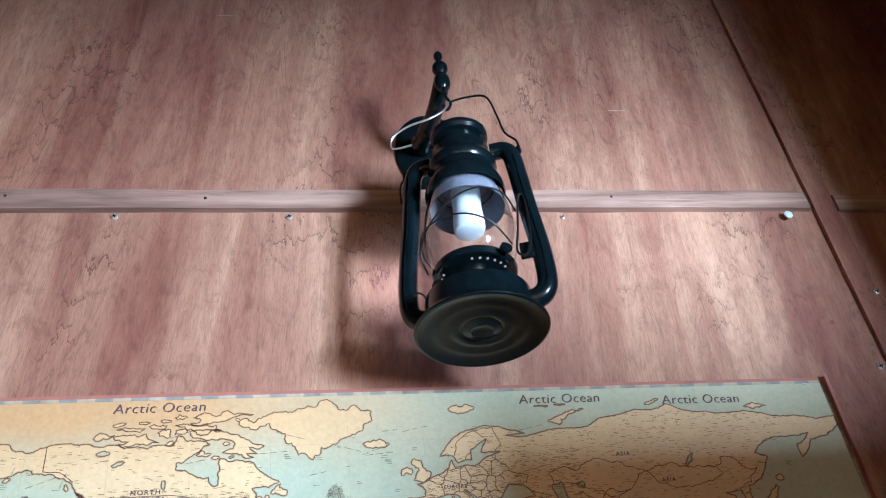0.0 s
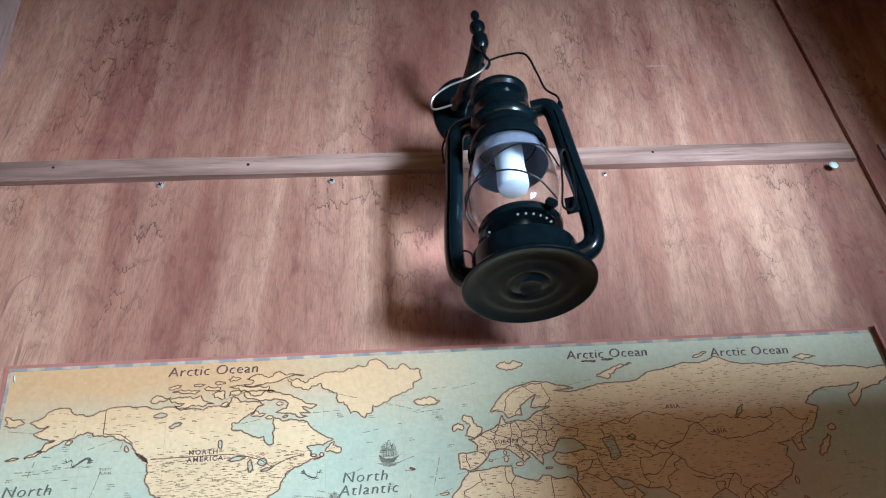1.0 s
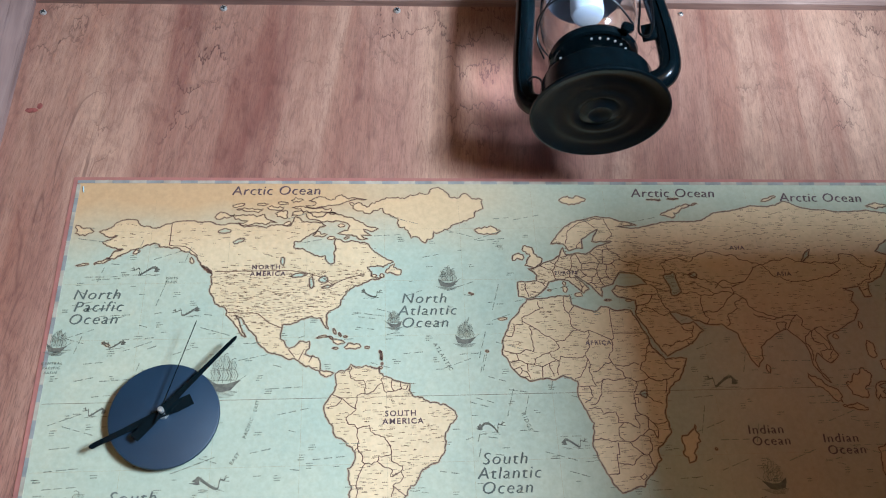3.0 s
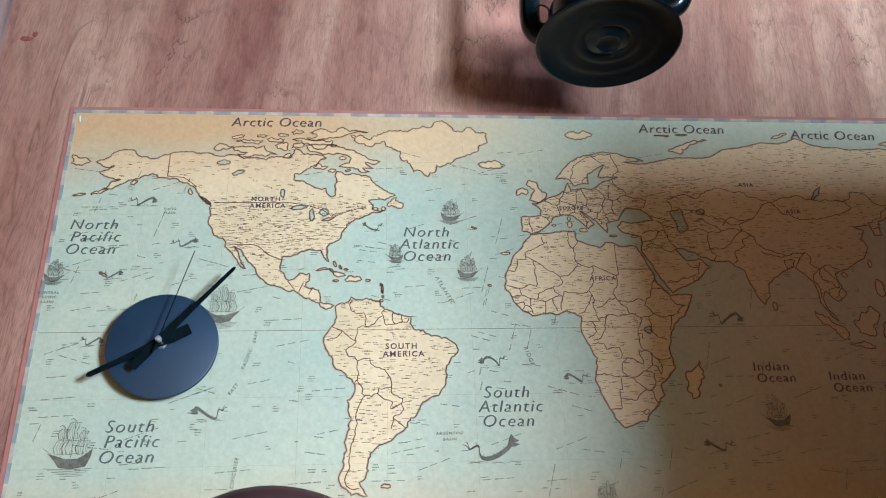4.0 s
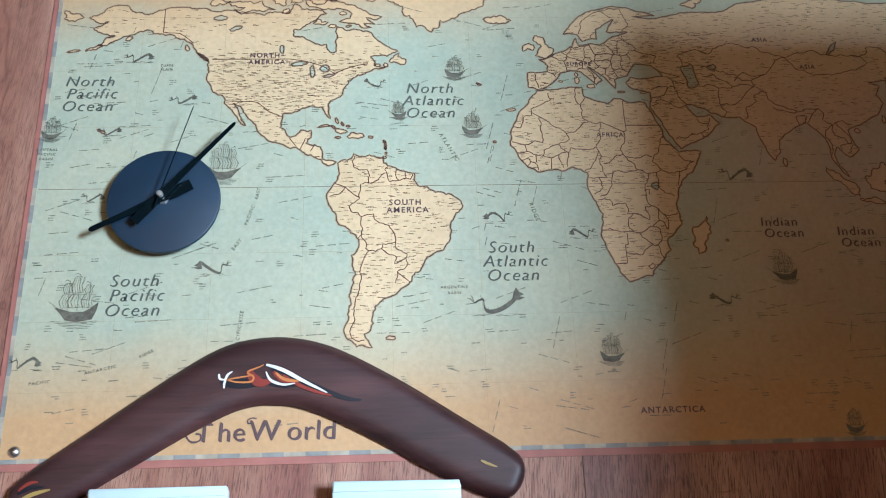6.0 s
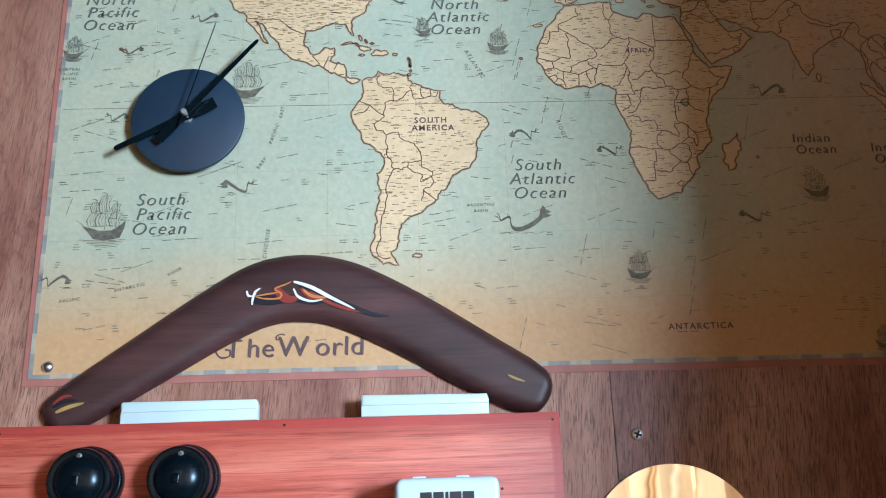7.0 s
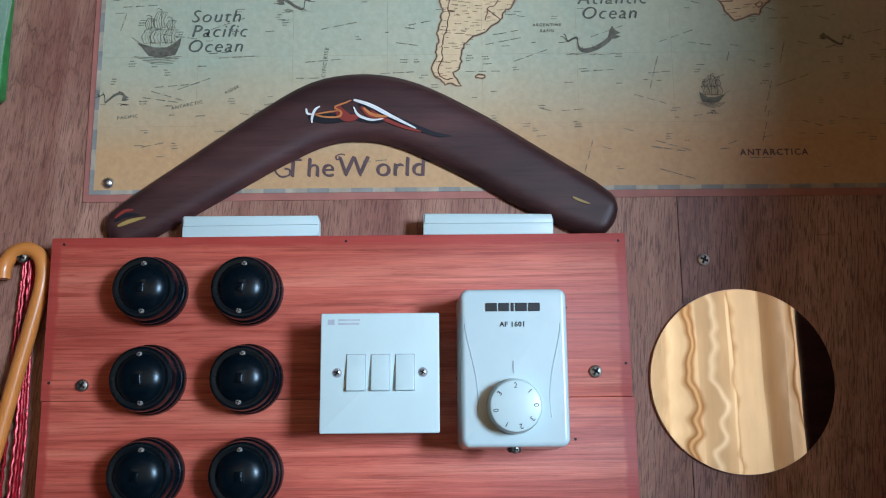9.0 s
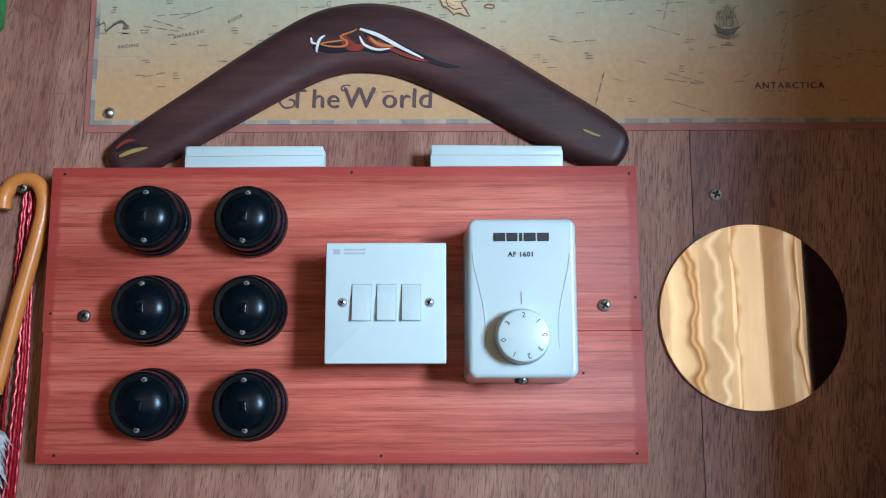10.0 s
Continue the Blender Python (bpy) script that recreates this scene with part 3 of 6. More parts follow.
EURASIA_NORTH = [(-9, 43), (-1.5, 43.5), (-1.3, 46), (-4.5, 48.5), (2, 51), (8.5, 54), (10, 57.5), (11, 54.3), (19, 54.5), (24, 58), (30, 60), (22, 60), (25, 65.5), (18, 61), (18, 57), (12.5, 56), (10.5, 59), (5.5, 59), (9, 63.5),
                 (15, 68.5), (25.5, 71), (41, 67), (33, 66.5), (44, 66.5), (54, 68.5), (68, 69), (73, 72), (80, 73), (88, 75), (104, 77.5), (113, 74), (128, 72.5), (140, 72.5), (160, 70), (178, 69), (178, 65), (171, 60.5),
                 (163, 59), (156.5, 51.5), (156, 57), (163, 62), (142, 59.3), (136, 54.5), (141, 52.5), (135, 43.5), (129, 41), (129, 35.3)]
EURASIA_SOUTH = [(126, 35), (125, 39.5), (121.5, 39), (118, 38.8), (122, 37), (120, 33.5), (122, 30), (119, 25.5), (111, 21.3), (106.5, 19.5), (109, 12), (105, 9), (101, 13), (99.5, 10), (103.5, 1.5), (98.5, 8), (97.5, 16.5),
                 (91.5, 22.5), (86, 20), (80.2, 15.5), (80, 11), (77.5, 8), (73.5, 16), (72.5, 21), (67, 25), (57, 26.5), (50.5, 30), (48, 29.8), (51.5, 25), (56.3, 26), (59.5, 22.5), (52, 16.5), (44, 12.8), (39, 21), (34.8, 29),
                 (35.5, 35), (29, 36.5), (27, 39), (29, 41.2), (41, 41.5), (37, 46), (31, 46.5), (28, 42), (23, 40.2), (23, 36.6)]
EURASIA_WEST = [(19.5, 41), (13.5, 45.5), (18.3, 40), (16, 38.2), (10.5, 43.5), (3.3, 43), (-0.5, 38.5), (-5.5, 36.2), (-9, 37.2)]
GREENLAND = [(-73, 78), (-60, 79.5), (-32, 80), (-20, 79), (-20, 75), (-24, 71), (-32, 68), (-40, 65), (-43.5, 60), (-49, 62), (-53.5, 67), (-54, 71), (-60, 75.5)]
AUSTRALIA = [(114, -22), (122, -18), (130, -12), (136, -12), (136, -16), (140, -17.5), (142.5, -11), (146, -19), (153, -26), (150, -37.5), (140.5, -38), (136, -34.5), (131, -31.5), (124, -33.5), (115, -34)]
BAFFIN = [(-90, 73.5), (-85, 73.7), (-80.5, 73.6), (-77, 72.7), (-71.5, 71.2), (-67.5, 69), (-63, 67), (-61.8, 66.5), (-64.5, 65.2), (-67.5, 66.3), (-64.2, 63.3), (-68.5, 63.7), (-65.5, 61.9), (-72, 63.8), (-77.5, 64.3), (-73.5, 65.8), (-72.8, 67.8), (-78.5, 70), (-84.5, 70), (-88.5, 70.8)]
VICTORIA = [(-117, 71), (-118, 72.5), (-112, 73), (-106, 73.2), (-105, 71), (-101, 69.6), (-106, 68.8), (-113, 68.6), (-116, 69.5), (-112, 70.3)]
BANKS = [(-125, 72), (-123, 74.3), (-117.5, 73.2), (-119.5, 71.8), (-123, 71)]
PRINCE = [(-102, 73.5), (-97, 73.8), (-97, 71.5), (-101, 72)]
SOMERSET = [(-95, 74), (-90.8, 73.8), (-92.5, 72.5), (-95.5, 72.2)]
DEVON = [(-95.5, 76.2), (-89.5, 76.2), (-80.2, 75.7), (-80, 74.7), (-91.5, 74.5), (-92, 75.6)]
ELLESMERE = [(-90, 76.8), (-80, 76.8), (-76, 77.6), (-74, 78.6), (-66, 79.6), (-70, 80), (-82, 79.9), (-89, 79), (-86, 78)]
AXEL = [(-95, 78.3), (-91, 79.3), (-92, 80), (-96, 79.3)]
MELVILLE = [(-117, 75.3), (-111, 75.9), (-106.5, 75.6), (-107, 74.9), (-113, 74.5)]
BATHURST = [(-105, 76.2), (-98.5, 76.3), (-99, 75), (-103, 75.1)]
SOUTHAMPTON = [(-87, 63.7), (-85.5, 65.6), (-81.5, 64.2), (-83.5, 63)]
NEWFOUNDLAND = [(-59.2, 47.8), (-57.5, 50.2), (-55.5, 51.3), (-56, 49.8), (-53.2, 48.7), (-53.5, 46.8), (-56, 47.2)]
CUBA = [(-84.8, 22), (-82, 23.1), (-79, 22.5), (-75.5, 21), (-74.2, 20.2), (-77.5, 19.9), (-78.5, 21.2), (-82, 22.4)]
HISPANIOLA = [(-74.4, 18.4), (-73, 19.9), (-70, 19.7), (-68.4, 18.5), (-71, 17.8)]
ICELAND = [(-24, 65.5), (-22, 66.4), (-16, 66.4), (-13.7, 65), (-18, 63.5), (-22.5, 63.9)]
IRELAND = [(-10, 52), (-9.8, 54.2), (-7.5, 55.2), (-5.9, 54.5), (-6.3, 52.3)]
MADAGASCAR = [(49.3, -12.2), (50.3, -15.8), (47.3, -24.8), (45, -25.5), (43.5, -22.5), (44.4, -19.5), (44.2, -16.2), (47.5, -14.8)]
SUMATRA = [(95.3, 5.5), (98, 4), (103, 0), (106, -3), (105.8, -5.8), (102.5, -4), (99, 0)]
JAVA = [(105.3, -6.7), (108.5, -6.6), (114.4, -7.8), (114.3, -8.6), (108, -7.8)]
BORNEO = [(109, 1.5), (111.5, 2.7), (115, 5), (117, 6.9), (119, 5), (117.7, 1), (116, -3.8), (114.5, -4), (110.2, -2.8)]
CELEBES = [(119.5, -5.5), (119, -2.5), (120.5, 1), (125, 1.5), (121, 0.2), (123, -0.9), (121.8, -2), (122.8, -4.5), (121, -4.5), (120.6, -3)]
NOVAYA = [(51.5, 71.5), (55, 73.5), (60, 75.6), (68, 76.4), (61, 74.6), (57, 72.4), (57.5, 71)]
SVALBARD = [(11, 78.6), (16, 79.6), (22, 79.1), (18, 77), (14, 77)]
BRITAIN = [(-5.5, 50), (1, 51), (1.5, 52.8), (-1.5, 55), (-2, 57.5), (-4.5, 58.5), (-5.5, 56), (-3, 54), (-4.5, 52)]
CHUKOTKA = [(-177, 69), (-174, 67.6), (-170, 66.2), (-173, 64.5), (-177, 65.5)]
LAKES = [(-92, 47, 3.2, 0.9, 10), (-87, 44, 0.9, 2.4, 0), (-82.5, 45, 1.6, 1.6, 0), (-81, 42.3, 2.2, 0.5, 15), (-115, 61.5, 2.6, 0.7, 20), (-121, 66, 2.4, 0.9, 0), (33, -1, 1.3, 1.3, 0), (107, 53, 3.6, 0.6, 50), (60, 45, 1.5, 1.2, 0), (-98, 53, 0.8, 2.0, 0)]
ISLES_MORE = [(-66, 18.2, 0.9, 0.4, 0), (-61, 15, 0.3, 1.6, 0), (-159, 21, 1.6, 0.4, -30), (-165, 53.6, 3.4, 0.5, 20), (-172, 52.3, 2.4, 0.4, 8), (-153, 57.4, 1.2, 0.8, 30), (-132, 53.4, 0.7, 1.4, 20), (-126, 49.7, 2.4, 0.6, -40), (-63.5, 46.4, 1.2, 0.4, 0), (-97, 69, 1.6, 0.7, 30)]
ISLES_LAST = [(-116, 77.2, 2.6, 0.7, 10), (-80, 62.5, 1.4, 0.6, 0), (-76, 68, 1.2, 0.7, 0), (9, 40, 0.8, 1.3, 0), (9, 42.2, 0.5, 0.8, 0), (14, 37.6, 1.5, 0.7, 0), (25, 35.2, 1.5, 0.3, 0), (33, 35, 1.1, 0.4, 0), (3, 39.6, 0.7, 0.3, 0), (-16, 28.3, 1.8, 0.4, 0), (120.8, 23.6, 0.7, 1.6, 0), (109.8, 19.2, 1.1, 0.9, 0), (126, 8, 1.9, 2.4, 0)]
CASPIAN = [(48, 45), (52, 46.5), (53, 43), (54, 38), (50, 37), (49.5, 41)]
# islands: longitude, latitude, half width, half height, turn
ISLES = [(81, 7.5, 0.9, 1.5, 0), (-61.5, 16.5, 0.3, 0.5, 0), (-61, 14, 0.3, 0.5, 0), (-60.8, 12, 0.3, 0.4, 0), (-61.3, 10.5, 0.6, 0.4, 0), (-78, 24.5, 0.4, 1.1, 20), (-76, 23.2, 0.3, 0.8, 30), (-74, 22.4, 0.7, 0.3, 0), (-60.5, 46.4, 0.8, 0.9, 40), (-22.5, 16, 0.6, 0.4, 0), (-27, 38.6, 1.0, 0.3, -20), (55.5, -21, 0.4, 0.4, 0)]
ISLES_EAST = [(138, -5, 7, 2.6, -18), (138, 37, 5.5, 1.5, 50), (143, 43.5, 2, 1.4, 0), (122, 14, 2, 4, 0), (143, 75, 5, 0.8, 0), (98, 78.6, 4, 0.7, 20), (173, -42, 2, 5, -40)]
ISLES_NORTH = [(-99, 78, 2.4, 0.7, 0), (-77.5, 18.1, 1.0, 0.4, 0), (-60, -51.8, 1.6, 0.6, 0), (-107, 77.6, 2.0, 0.5, 0), (-79.5, 73.3, 1.2, 0.4, 0), (-74, 62.5, 1.0, 0.4, 20), (50, 78.6, 3.0, 0.3, 0), (58, 78.9, 2.2, 0.3, 0)]


def wiggled(pts, amp=0.16, closed=True, least=1.3, seed=1):
    """Breaks straight runs into a ragged coast by midpoint displacement."""
    rnd = random.Random(seed)
    pts = list(pts) + ([pts[0]] if closed else [])
    while True:
        out, more = [], False
        for (ax, ay), (bx, by) in zip(pts, pts[1:]):
            out.append((ax, ay))
            d = math.hypot(bx - ax, by - ay)
            if d > least:
                more = True
                k = max(-1.6, min(1.6, rnd.gauss(0, 1))) * amp
                out.append(((ax + bx) / 2 - (by - ay) * k, (ay + by) / 2 + (bx - ax) * k))
        pts = out + [pts[-1]]
        if not more:
            return pts[:-1] if closed else pts


def crosses(poly):
    """Whether a closed outline meets itself."""
    p = np.array(poly)
    q = np.roll(p, -1, axis=0)
    n = len(p)

    def side(a, b, c):
        return (b[:, 0] - a[:, 0]) * (c[:, 1] - a[:, 1]) - (b[:, 1] - a[:, 1]) * (c[:, 0] - a[:, 0])
    for i in range(n - 2):
        j = np.arange(i + 2, n if i else n - 1)
        a, b = np.repeat(p[i:i + 1], len(j), 0), np.repeat(q[i:i + 1], len(j), 0)
        if np.any((side(a, b, p[j]) * side(a, b, q[j]) < 0) & (side(p[j], q[j], a) * side(p[j], q[j], b) < 0)):
            return True
    return False


def shoreline(pts, amp, least=1.3, seed=1):
    """A ragged coast that does not cross itself."""
    for k in range(40):
        out = wiggled(pts, amp * 0.95 ** k, True, least, seed + 100 * k)
        if not crosses(out):
            break
    return out


def isle(lon, lat, a, b, turn, seed):
    rnd = random.Random(seed)
    n = 10
    c, s = math.cos(radians(turn)), math.sin(radians(turn))
    pts = []
    for k in range(n):
        r = rnd.uniform(0.75, 1.2)
        x, y = a * r * math.cos(2 * math.pi * k / n), b * r * math.sin(2 * math.pi * k / n)
        pts.append((lon + x * c - y * s, lat + x * s + y * c))
    return wiggled(pts, 0.12, True, 1.2, seed)


def ribbon(bm, pts, half, y, closed=False):
    """A printed line on the sheet."""
    pts = [Vector((x, y, z)) for x, z in pts]
    n = len(pts)
    rows_ = []
    for i, p in enumerate(pts):
        a, b = (pts[i - 1], pts[(i + 1) % n]) if closed else (pts[max(0, i - 1)], pts[min(n - 1, i + 1)])
        d = b - a
        d = d.normalized() if d.length > 1e-9 else Vector((1, 0, 0))
        s = Vector((-d.z, 0, d.x)) * half * (0.75 + 0.5 * abs(noise.noise((p.x * 160, p.z * 160, 0))))
        rows_.append((bm.verts.new(p + s), bm.verts.new(p - s)))
    for i in range(n if closed else n - 1):
        a, b = rows_[i], rows_[(i + 1) % n]
        bm.faces.new((a[0], a[1], b[1], b[0]))


from mathutils.geometry import tessellate_polygon


def patch(bm, pts, y):
    """A flat printed area with a paper's thickness."""
    vs = [bm.verts.new((x, y, z)) for x, z in pts]
    for a, b, c in tessellate_polygon([[Vector((x, z, 0)) for x, z in pts]]):
        if len({a, b, c}) == 3:
            bm.faces.new((vs[a], vs[b], vs[c]))
    bmesh.ops.recalc_face_normals(bm, faces=bm.faces)
    for f in bm.faces:
        if f.normal.y > 0:
            f.normal_flip()


Y_LAND, Y_HALO, Y_BORDER, Y_COAST, Y_TEXT = -0.00175, -0.00185, -0.00192, -0.00198, -0.00206
HALO = paper("coast_shade_tan", (0.36, 0.28, 0.165), (0.40, 0.31, 0.185), (0.44, 0.29, 0.14))
LAKE = paper("printed_lake_green", (0.36, 0.43, 0.32), (0.42, 0.46, 0.32), (0.50, 0.36, 0.18))
coasts = []
shores = [shoreline(NORTH_AMERICA + NORTH_AMERICA_WEST, 0.19, least=0.9, seed=3), shoreline(SOUTH_AMERICA, 0.11, seed=5), shoreline(AFRICA, 0.07, seed=7), shoreline(EURASIA_NORTH + EURASIA_SOUTH + EURASIA_WEST, 0.14, least=0.9, seed=9), shoreline(GREENLAND, 0.17, seed=11), shoreline(AUSTRALIA, 0.1, seed=13)]
shores += [shoreline(c, 0.16, seed=15 + k) for k, c in enumerate((BAFFIN, VICTORIA, BRITAIN, CHUKOTKA, BANKS, PRINCE, SOMERSET, DEVON, ELLESMERE, AXEL, MELVILLE, BATHURST, SOUTHAMPTON, NEWFOUNDLAND, CUBA, HISPANIOLA, ICELAND, IRELAND, MADAGASCAR, SUMATRA, JAVA, BORNEO, CELEBES, NOVAYA, SVALBARD))]
shores += [isle(*c, 30 + k) for k, c in enumerate(ISLES + ISLES_EAST + ISLES_NORTH + ISLES_MORE + ISLES_LAST)]
for k, shore in enumerate(shores):
    pts = [geo(*p) for p in shore]
    coasts.append(pts)
    bm = bmesh.new()
    patch(bm, pts, Y_LAND - 0.000002 * k)
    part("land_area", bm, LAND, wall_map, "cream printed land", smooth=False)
bm = bmesh.new()
patch(bm, [geo(*p) for p in wiggled(CASPIAN, 0.1, seed=60)], Y_HALO)
part("inland_sea", bm, LAKE, wall_map, "pale green printed inland sea", smooth=False)
bm, halo = bmesh.new(), bmesh.new()
lakes = [[geo(*p) for p in isle(*c, 140 + k)] for k, c in enumerate(LAKES)]
for k, pts in enumerate(lakes):
    water = bmesh.new()
    patch(water, pts, Y_HALO - 0.000002 * k)
    part("lake", water, LAKE, wall_map, "pale green printed lake", smooth=False)
for pts in coasts + lakes + [[geo(*p) for p in wiggled(CASPIAN, 0.1, seed=60)]]:
    ribbon(bm, pts, 0.00048, Y_COAST, True)
    ribbon(halo, pts, 0.00125, Y_HALO - 0.00003, True)
tagged(part("coast_print", bm, COAST, wall_map, "dark brown printed coast lines", smooth=False), kind="stuff")
tagged(part("coast_shading", halo, HALO, wall_map, "tan printed shading along coasts", smooth=False), kind="stuff")


def inside(p, poly):
    x, y = p
    hit = False
    for (ax, ay), (bx, by) in zip(poly, poly[1:] + poly[:1]):
        if (ay > y) != (by > y) and x < ax + (bx - ax) * (y - ay) / (by - ay):
            hit = not hit
    return hit


# borders by longitude and latitude
AFRICA_NORTH = [[(-2, 35), (-1.3, 32.3), (-3.8, 31), (-8.7, 28.7)], [(-8.7, 28.7), (-8.7, 26), (-12, 26), (-12, 23.4), (-13, 21.3), (-17, 21)], [(-8.7, 27.3), (-4.8, 25)], [(-4.8, 25), (-6.5, 25), (-5.5, 15.5), (-9.5, 15.5), (-12, 14.8)],
                [(-4.8, 25), (1.2, 21), (3.3, 19)], [(3.3, 19), (5.8, 19.4), (11.9, 23.5)], [(11.9, 23.5), (9.5, 26), (9.9, 28), (9.3, 30.2)], [(8.3, 36.9), (7.6, 33.3), (9.3, 30.2), (11.5, 33)], [(11.9, 23.5), (14.2, 22.6), (16, 23.4)]]
AFRICA_NILE = [[(16, 23.4), (24, 19.5)], [(24, 19.5), (25, 20)], [(25, 20), (25, 31.6)], [(25, 22), (36.8, 22)], [(24, 19.5), (24, 15.7), (22, 12.8), (22.9, 11)], [(16, 23.4), (15.5, 16.9), (13.5, 14)], [(38.5, 18), (36.5, 14.3), (34, 10.5), (33, 8), (35.8, 5)],
               [(35.8, 5), (38.5, 3.6), (42, 4.2), (45, 5), (48, 8), (44, 9), (42.7, 11)], [(36.5, 14.3), (40, 14.5), (42.7, 12.4)], [(42, 4.2), (41, -0.8), (41.5, -1.7)], [(24, 10), (28, 9.5), (33, 10)]]
AFRICA_WEST = [[(3.6, 11.7), (4.2, 13.5), (9, 12.8), (13.5, 13.8)], [(3.3, 19), (4.2, 16.8), (0.3, 15)], [(0.3, 15), (2.3, 12.4), (3.6, 11.7)], [(0.3, 15), (-2.5, 14.2), (-5.4, 11.2), (-5.5, 10.4), (-2.8, 9.8), (0, 11), (2.3, 12)], [(-12, 14.8), (-11.4, 12.3), (-16.5, 12.4)],
               [(-12, 14.8), (-16.4, 16)], [(-11.4, 12.3), (-8.2, 11), (-6, 10.3), (-5.4, 11.2)], [(-13.3, 9), (-11, 10), (-10.3, 8.4), (-11.4, 6.9)], [(-10.3, 8.4), (-8.4, 7.6), (-7.5, 4.4)], [(-8.2, 11), (-8.2, 8.2)], [(-2.8, 9.8), (-3.1, 5.1)], [(0, 11), (0.6, 8), (1.2, 6.1)]]
AFRICA_MIDDLE = [[(3.6, 11.7), (2.7, 9), (2.7, 6.4)], [(13.5, 13.8), (14.2, 12.4), (13.2, 9.5), (11.3, 6.6), (8.6, 4.8)], [(14.2, 12.4), (15, 10), (14.2, 7.5), (15, 4.5), (16, 2.2)], [(15.5, 7.5), (19, 9), (22.9, 11)], [(22.9, 11), (24.2, 8.7), (27.4, 5)],
                 [(16, 3.5), (18.6, 4.3), (22.5, 4.1), (27.4, 5)], [(9.8, 2.2), (13.3, 2.2), (16, 2.2)], [(13.3, 2.2), (14.4, -1.5), (11.2, -3.8)], [(18.6, 4.3), (17.7, -0.5), (16, -3.3), (13, -4.6)], [(12.3, -5.9), (16.5, -5.9), (17, -8), (21.8, -7.3), (22, -11), (24, -11)]]
AFRICA_EAST = [[(24, -11), (27, -12), (29.5, -13.3), (28.5, -8.5), (30.7, -8.3)], [(30.7, -8.3), (29.2, -5), (29.2, -1.5), (31, 2), (30.8, 3.6), (27.4, 5)], [(35.8, 5), (34, 4), (34.3, 0.5), (34, -1), (39.2, -4.7)], [(30.8, 3.6), (34, 4)], [(29.8, -1.2), (34, -1)],
               [(40.4, -10.4), (37.5, -11.6), (34.7, -11.5), (33, -9.4), (30.7, -8.3)], [(33, -9.4), (32.8, -13.6), (34.5, -14.5), (35.3, -17), (35.8, -15.5), (34.7, -11.5)], [(29, -2.5), (30.7, -2.4), (30.4, -4.2)]]
AFRICA_SOUTH = [[(24, -11), (22, -13), (22, -16.2), (23.4, -17.6), (25.3, -17.8), (28.8, -16), (30.3, -15.6), (32.8, -13.6)], [(25.3, -17.8), (27.7, -20.5), (29.4, -22.2), (31.3, -22.4), (33, -19.5), (32.8, -16.7), (30.3, -15.6)], [(11.8, -17.3), (18.5, -17.4), (23.4, -17.6)],
                [(21, -18), (21, -22)], [(21, -22), (20, -22)], [(20, -22), (20, -28.4)], [(20, -28.4), (16.5, -28.6)], [(20, -24.8), (23, -25.3), (25.5, -25.6), (27, -23.6), (29.4, -22.2)], [(31.3, -22.4), (32, -25.5), (32.8, -26.8)], [(27, -29.6), (28.6, -28.6), (29.4, -29.5), (27.8, -30.6), (27, -29.6)]]
ANDES = [[(-71.5, 12), (-72.5, 9), (-72, 7), (-67.5, 6.2), (-67, 1.2)], [(-67, 1.2), (-69.5, 0.8), (-70, -4.2)], [(-70, -4.2), (-75, -0.2), (-77.8, 0.8), (-79, 1.5)], [(-75, -0.2), (-78, -3), (-80.3, -3.5)], [(-70, -4.2), (-73.5, -7), (-72.5, -9.5), (-70.5, -9.5), (-69.5, -11)],
         [(-69.5, -11), (-69, -15), (-69.5, -17.5), (-70.4, -18.4)], [(-69.5, -17.5), (-68, -22), (-67, -23), (-68.5, -25), (-70, -30), (-70, -34), (-71.3, -39), (-71.8, -45), (-73.2, -49.5), (-72, -52), (-68.5, -52.4)]]
PAMPAS = [[(-69.5, -11), (-65.3, -10), (-65, -12), (-60.2, -14), (-58.3, -17), (-58, -20)], [(-67, -22.8), (-62.7, -22.2), (-62.3, -20.5), (-58, -20)], [(-62.7, -22.2), (-57.7, -25.2), (-58.5, -27.3), (-54.7, -25.6), (-54.3, -24), (-58, -22), (-58, -20)], [(-54.7, -25.6), (-54, -27.3), (-57.6, -30.2), (-58.2, -33.9)],
          [(-57.6, -30.2), (-53.4, -33.7)], [(-67, 1.2), (-64, 2), (-62.5, 4), (-60.7, 5.1), (-61.3, 6), (-60, 8.4)], [(-60.7, 5.1), (-59.5, 1.5), (-56, 2), (-52.5, 2.3), (-51.6, 4.2)], [(-57.2, 6), (-57.5, 3.5), (-56.5, 2)], [(-54, 5.7), (-54, 3), (-54.6, 2.3)]]
ARABIA = [[(36, 36), (38, 36.8), (42.4, 37.1), (44.8, 37.2), (44.4, 39.6), (42, 41.4)], [(42.4, 37.1), (41, 34.5), (38.8, 33.3)], [(38.8, 33.3), (39.2, 32), (42, 31), (46.5, 29), (48, 29.9)], [(35.6, 32.7), (38.8, 33.3)], [(39.2, 32), (37, 31.5), (38, 30.5), (35, 29.4)],
          [(44.8, 37.2), (45.5, 35), (46, 33), (47.8, 31), (48.4, 30)], [(42.8, 16.4), (44, 17.4), (47, 17), (52, 19)], [(53, 16.7), (52, 19), (55, 20), (55.5, 22.7), (56, 24.5)], [(55.5, 22.7), (52, 23), (51.3, 24.2)], [(44.4, 39.6), (48.5, 38.5)], [(40, 43.4), (47, 41.3)]]
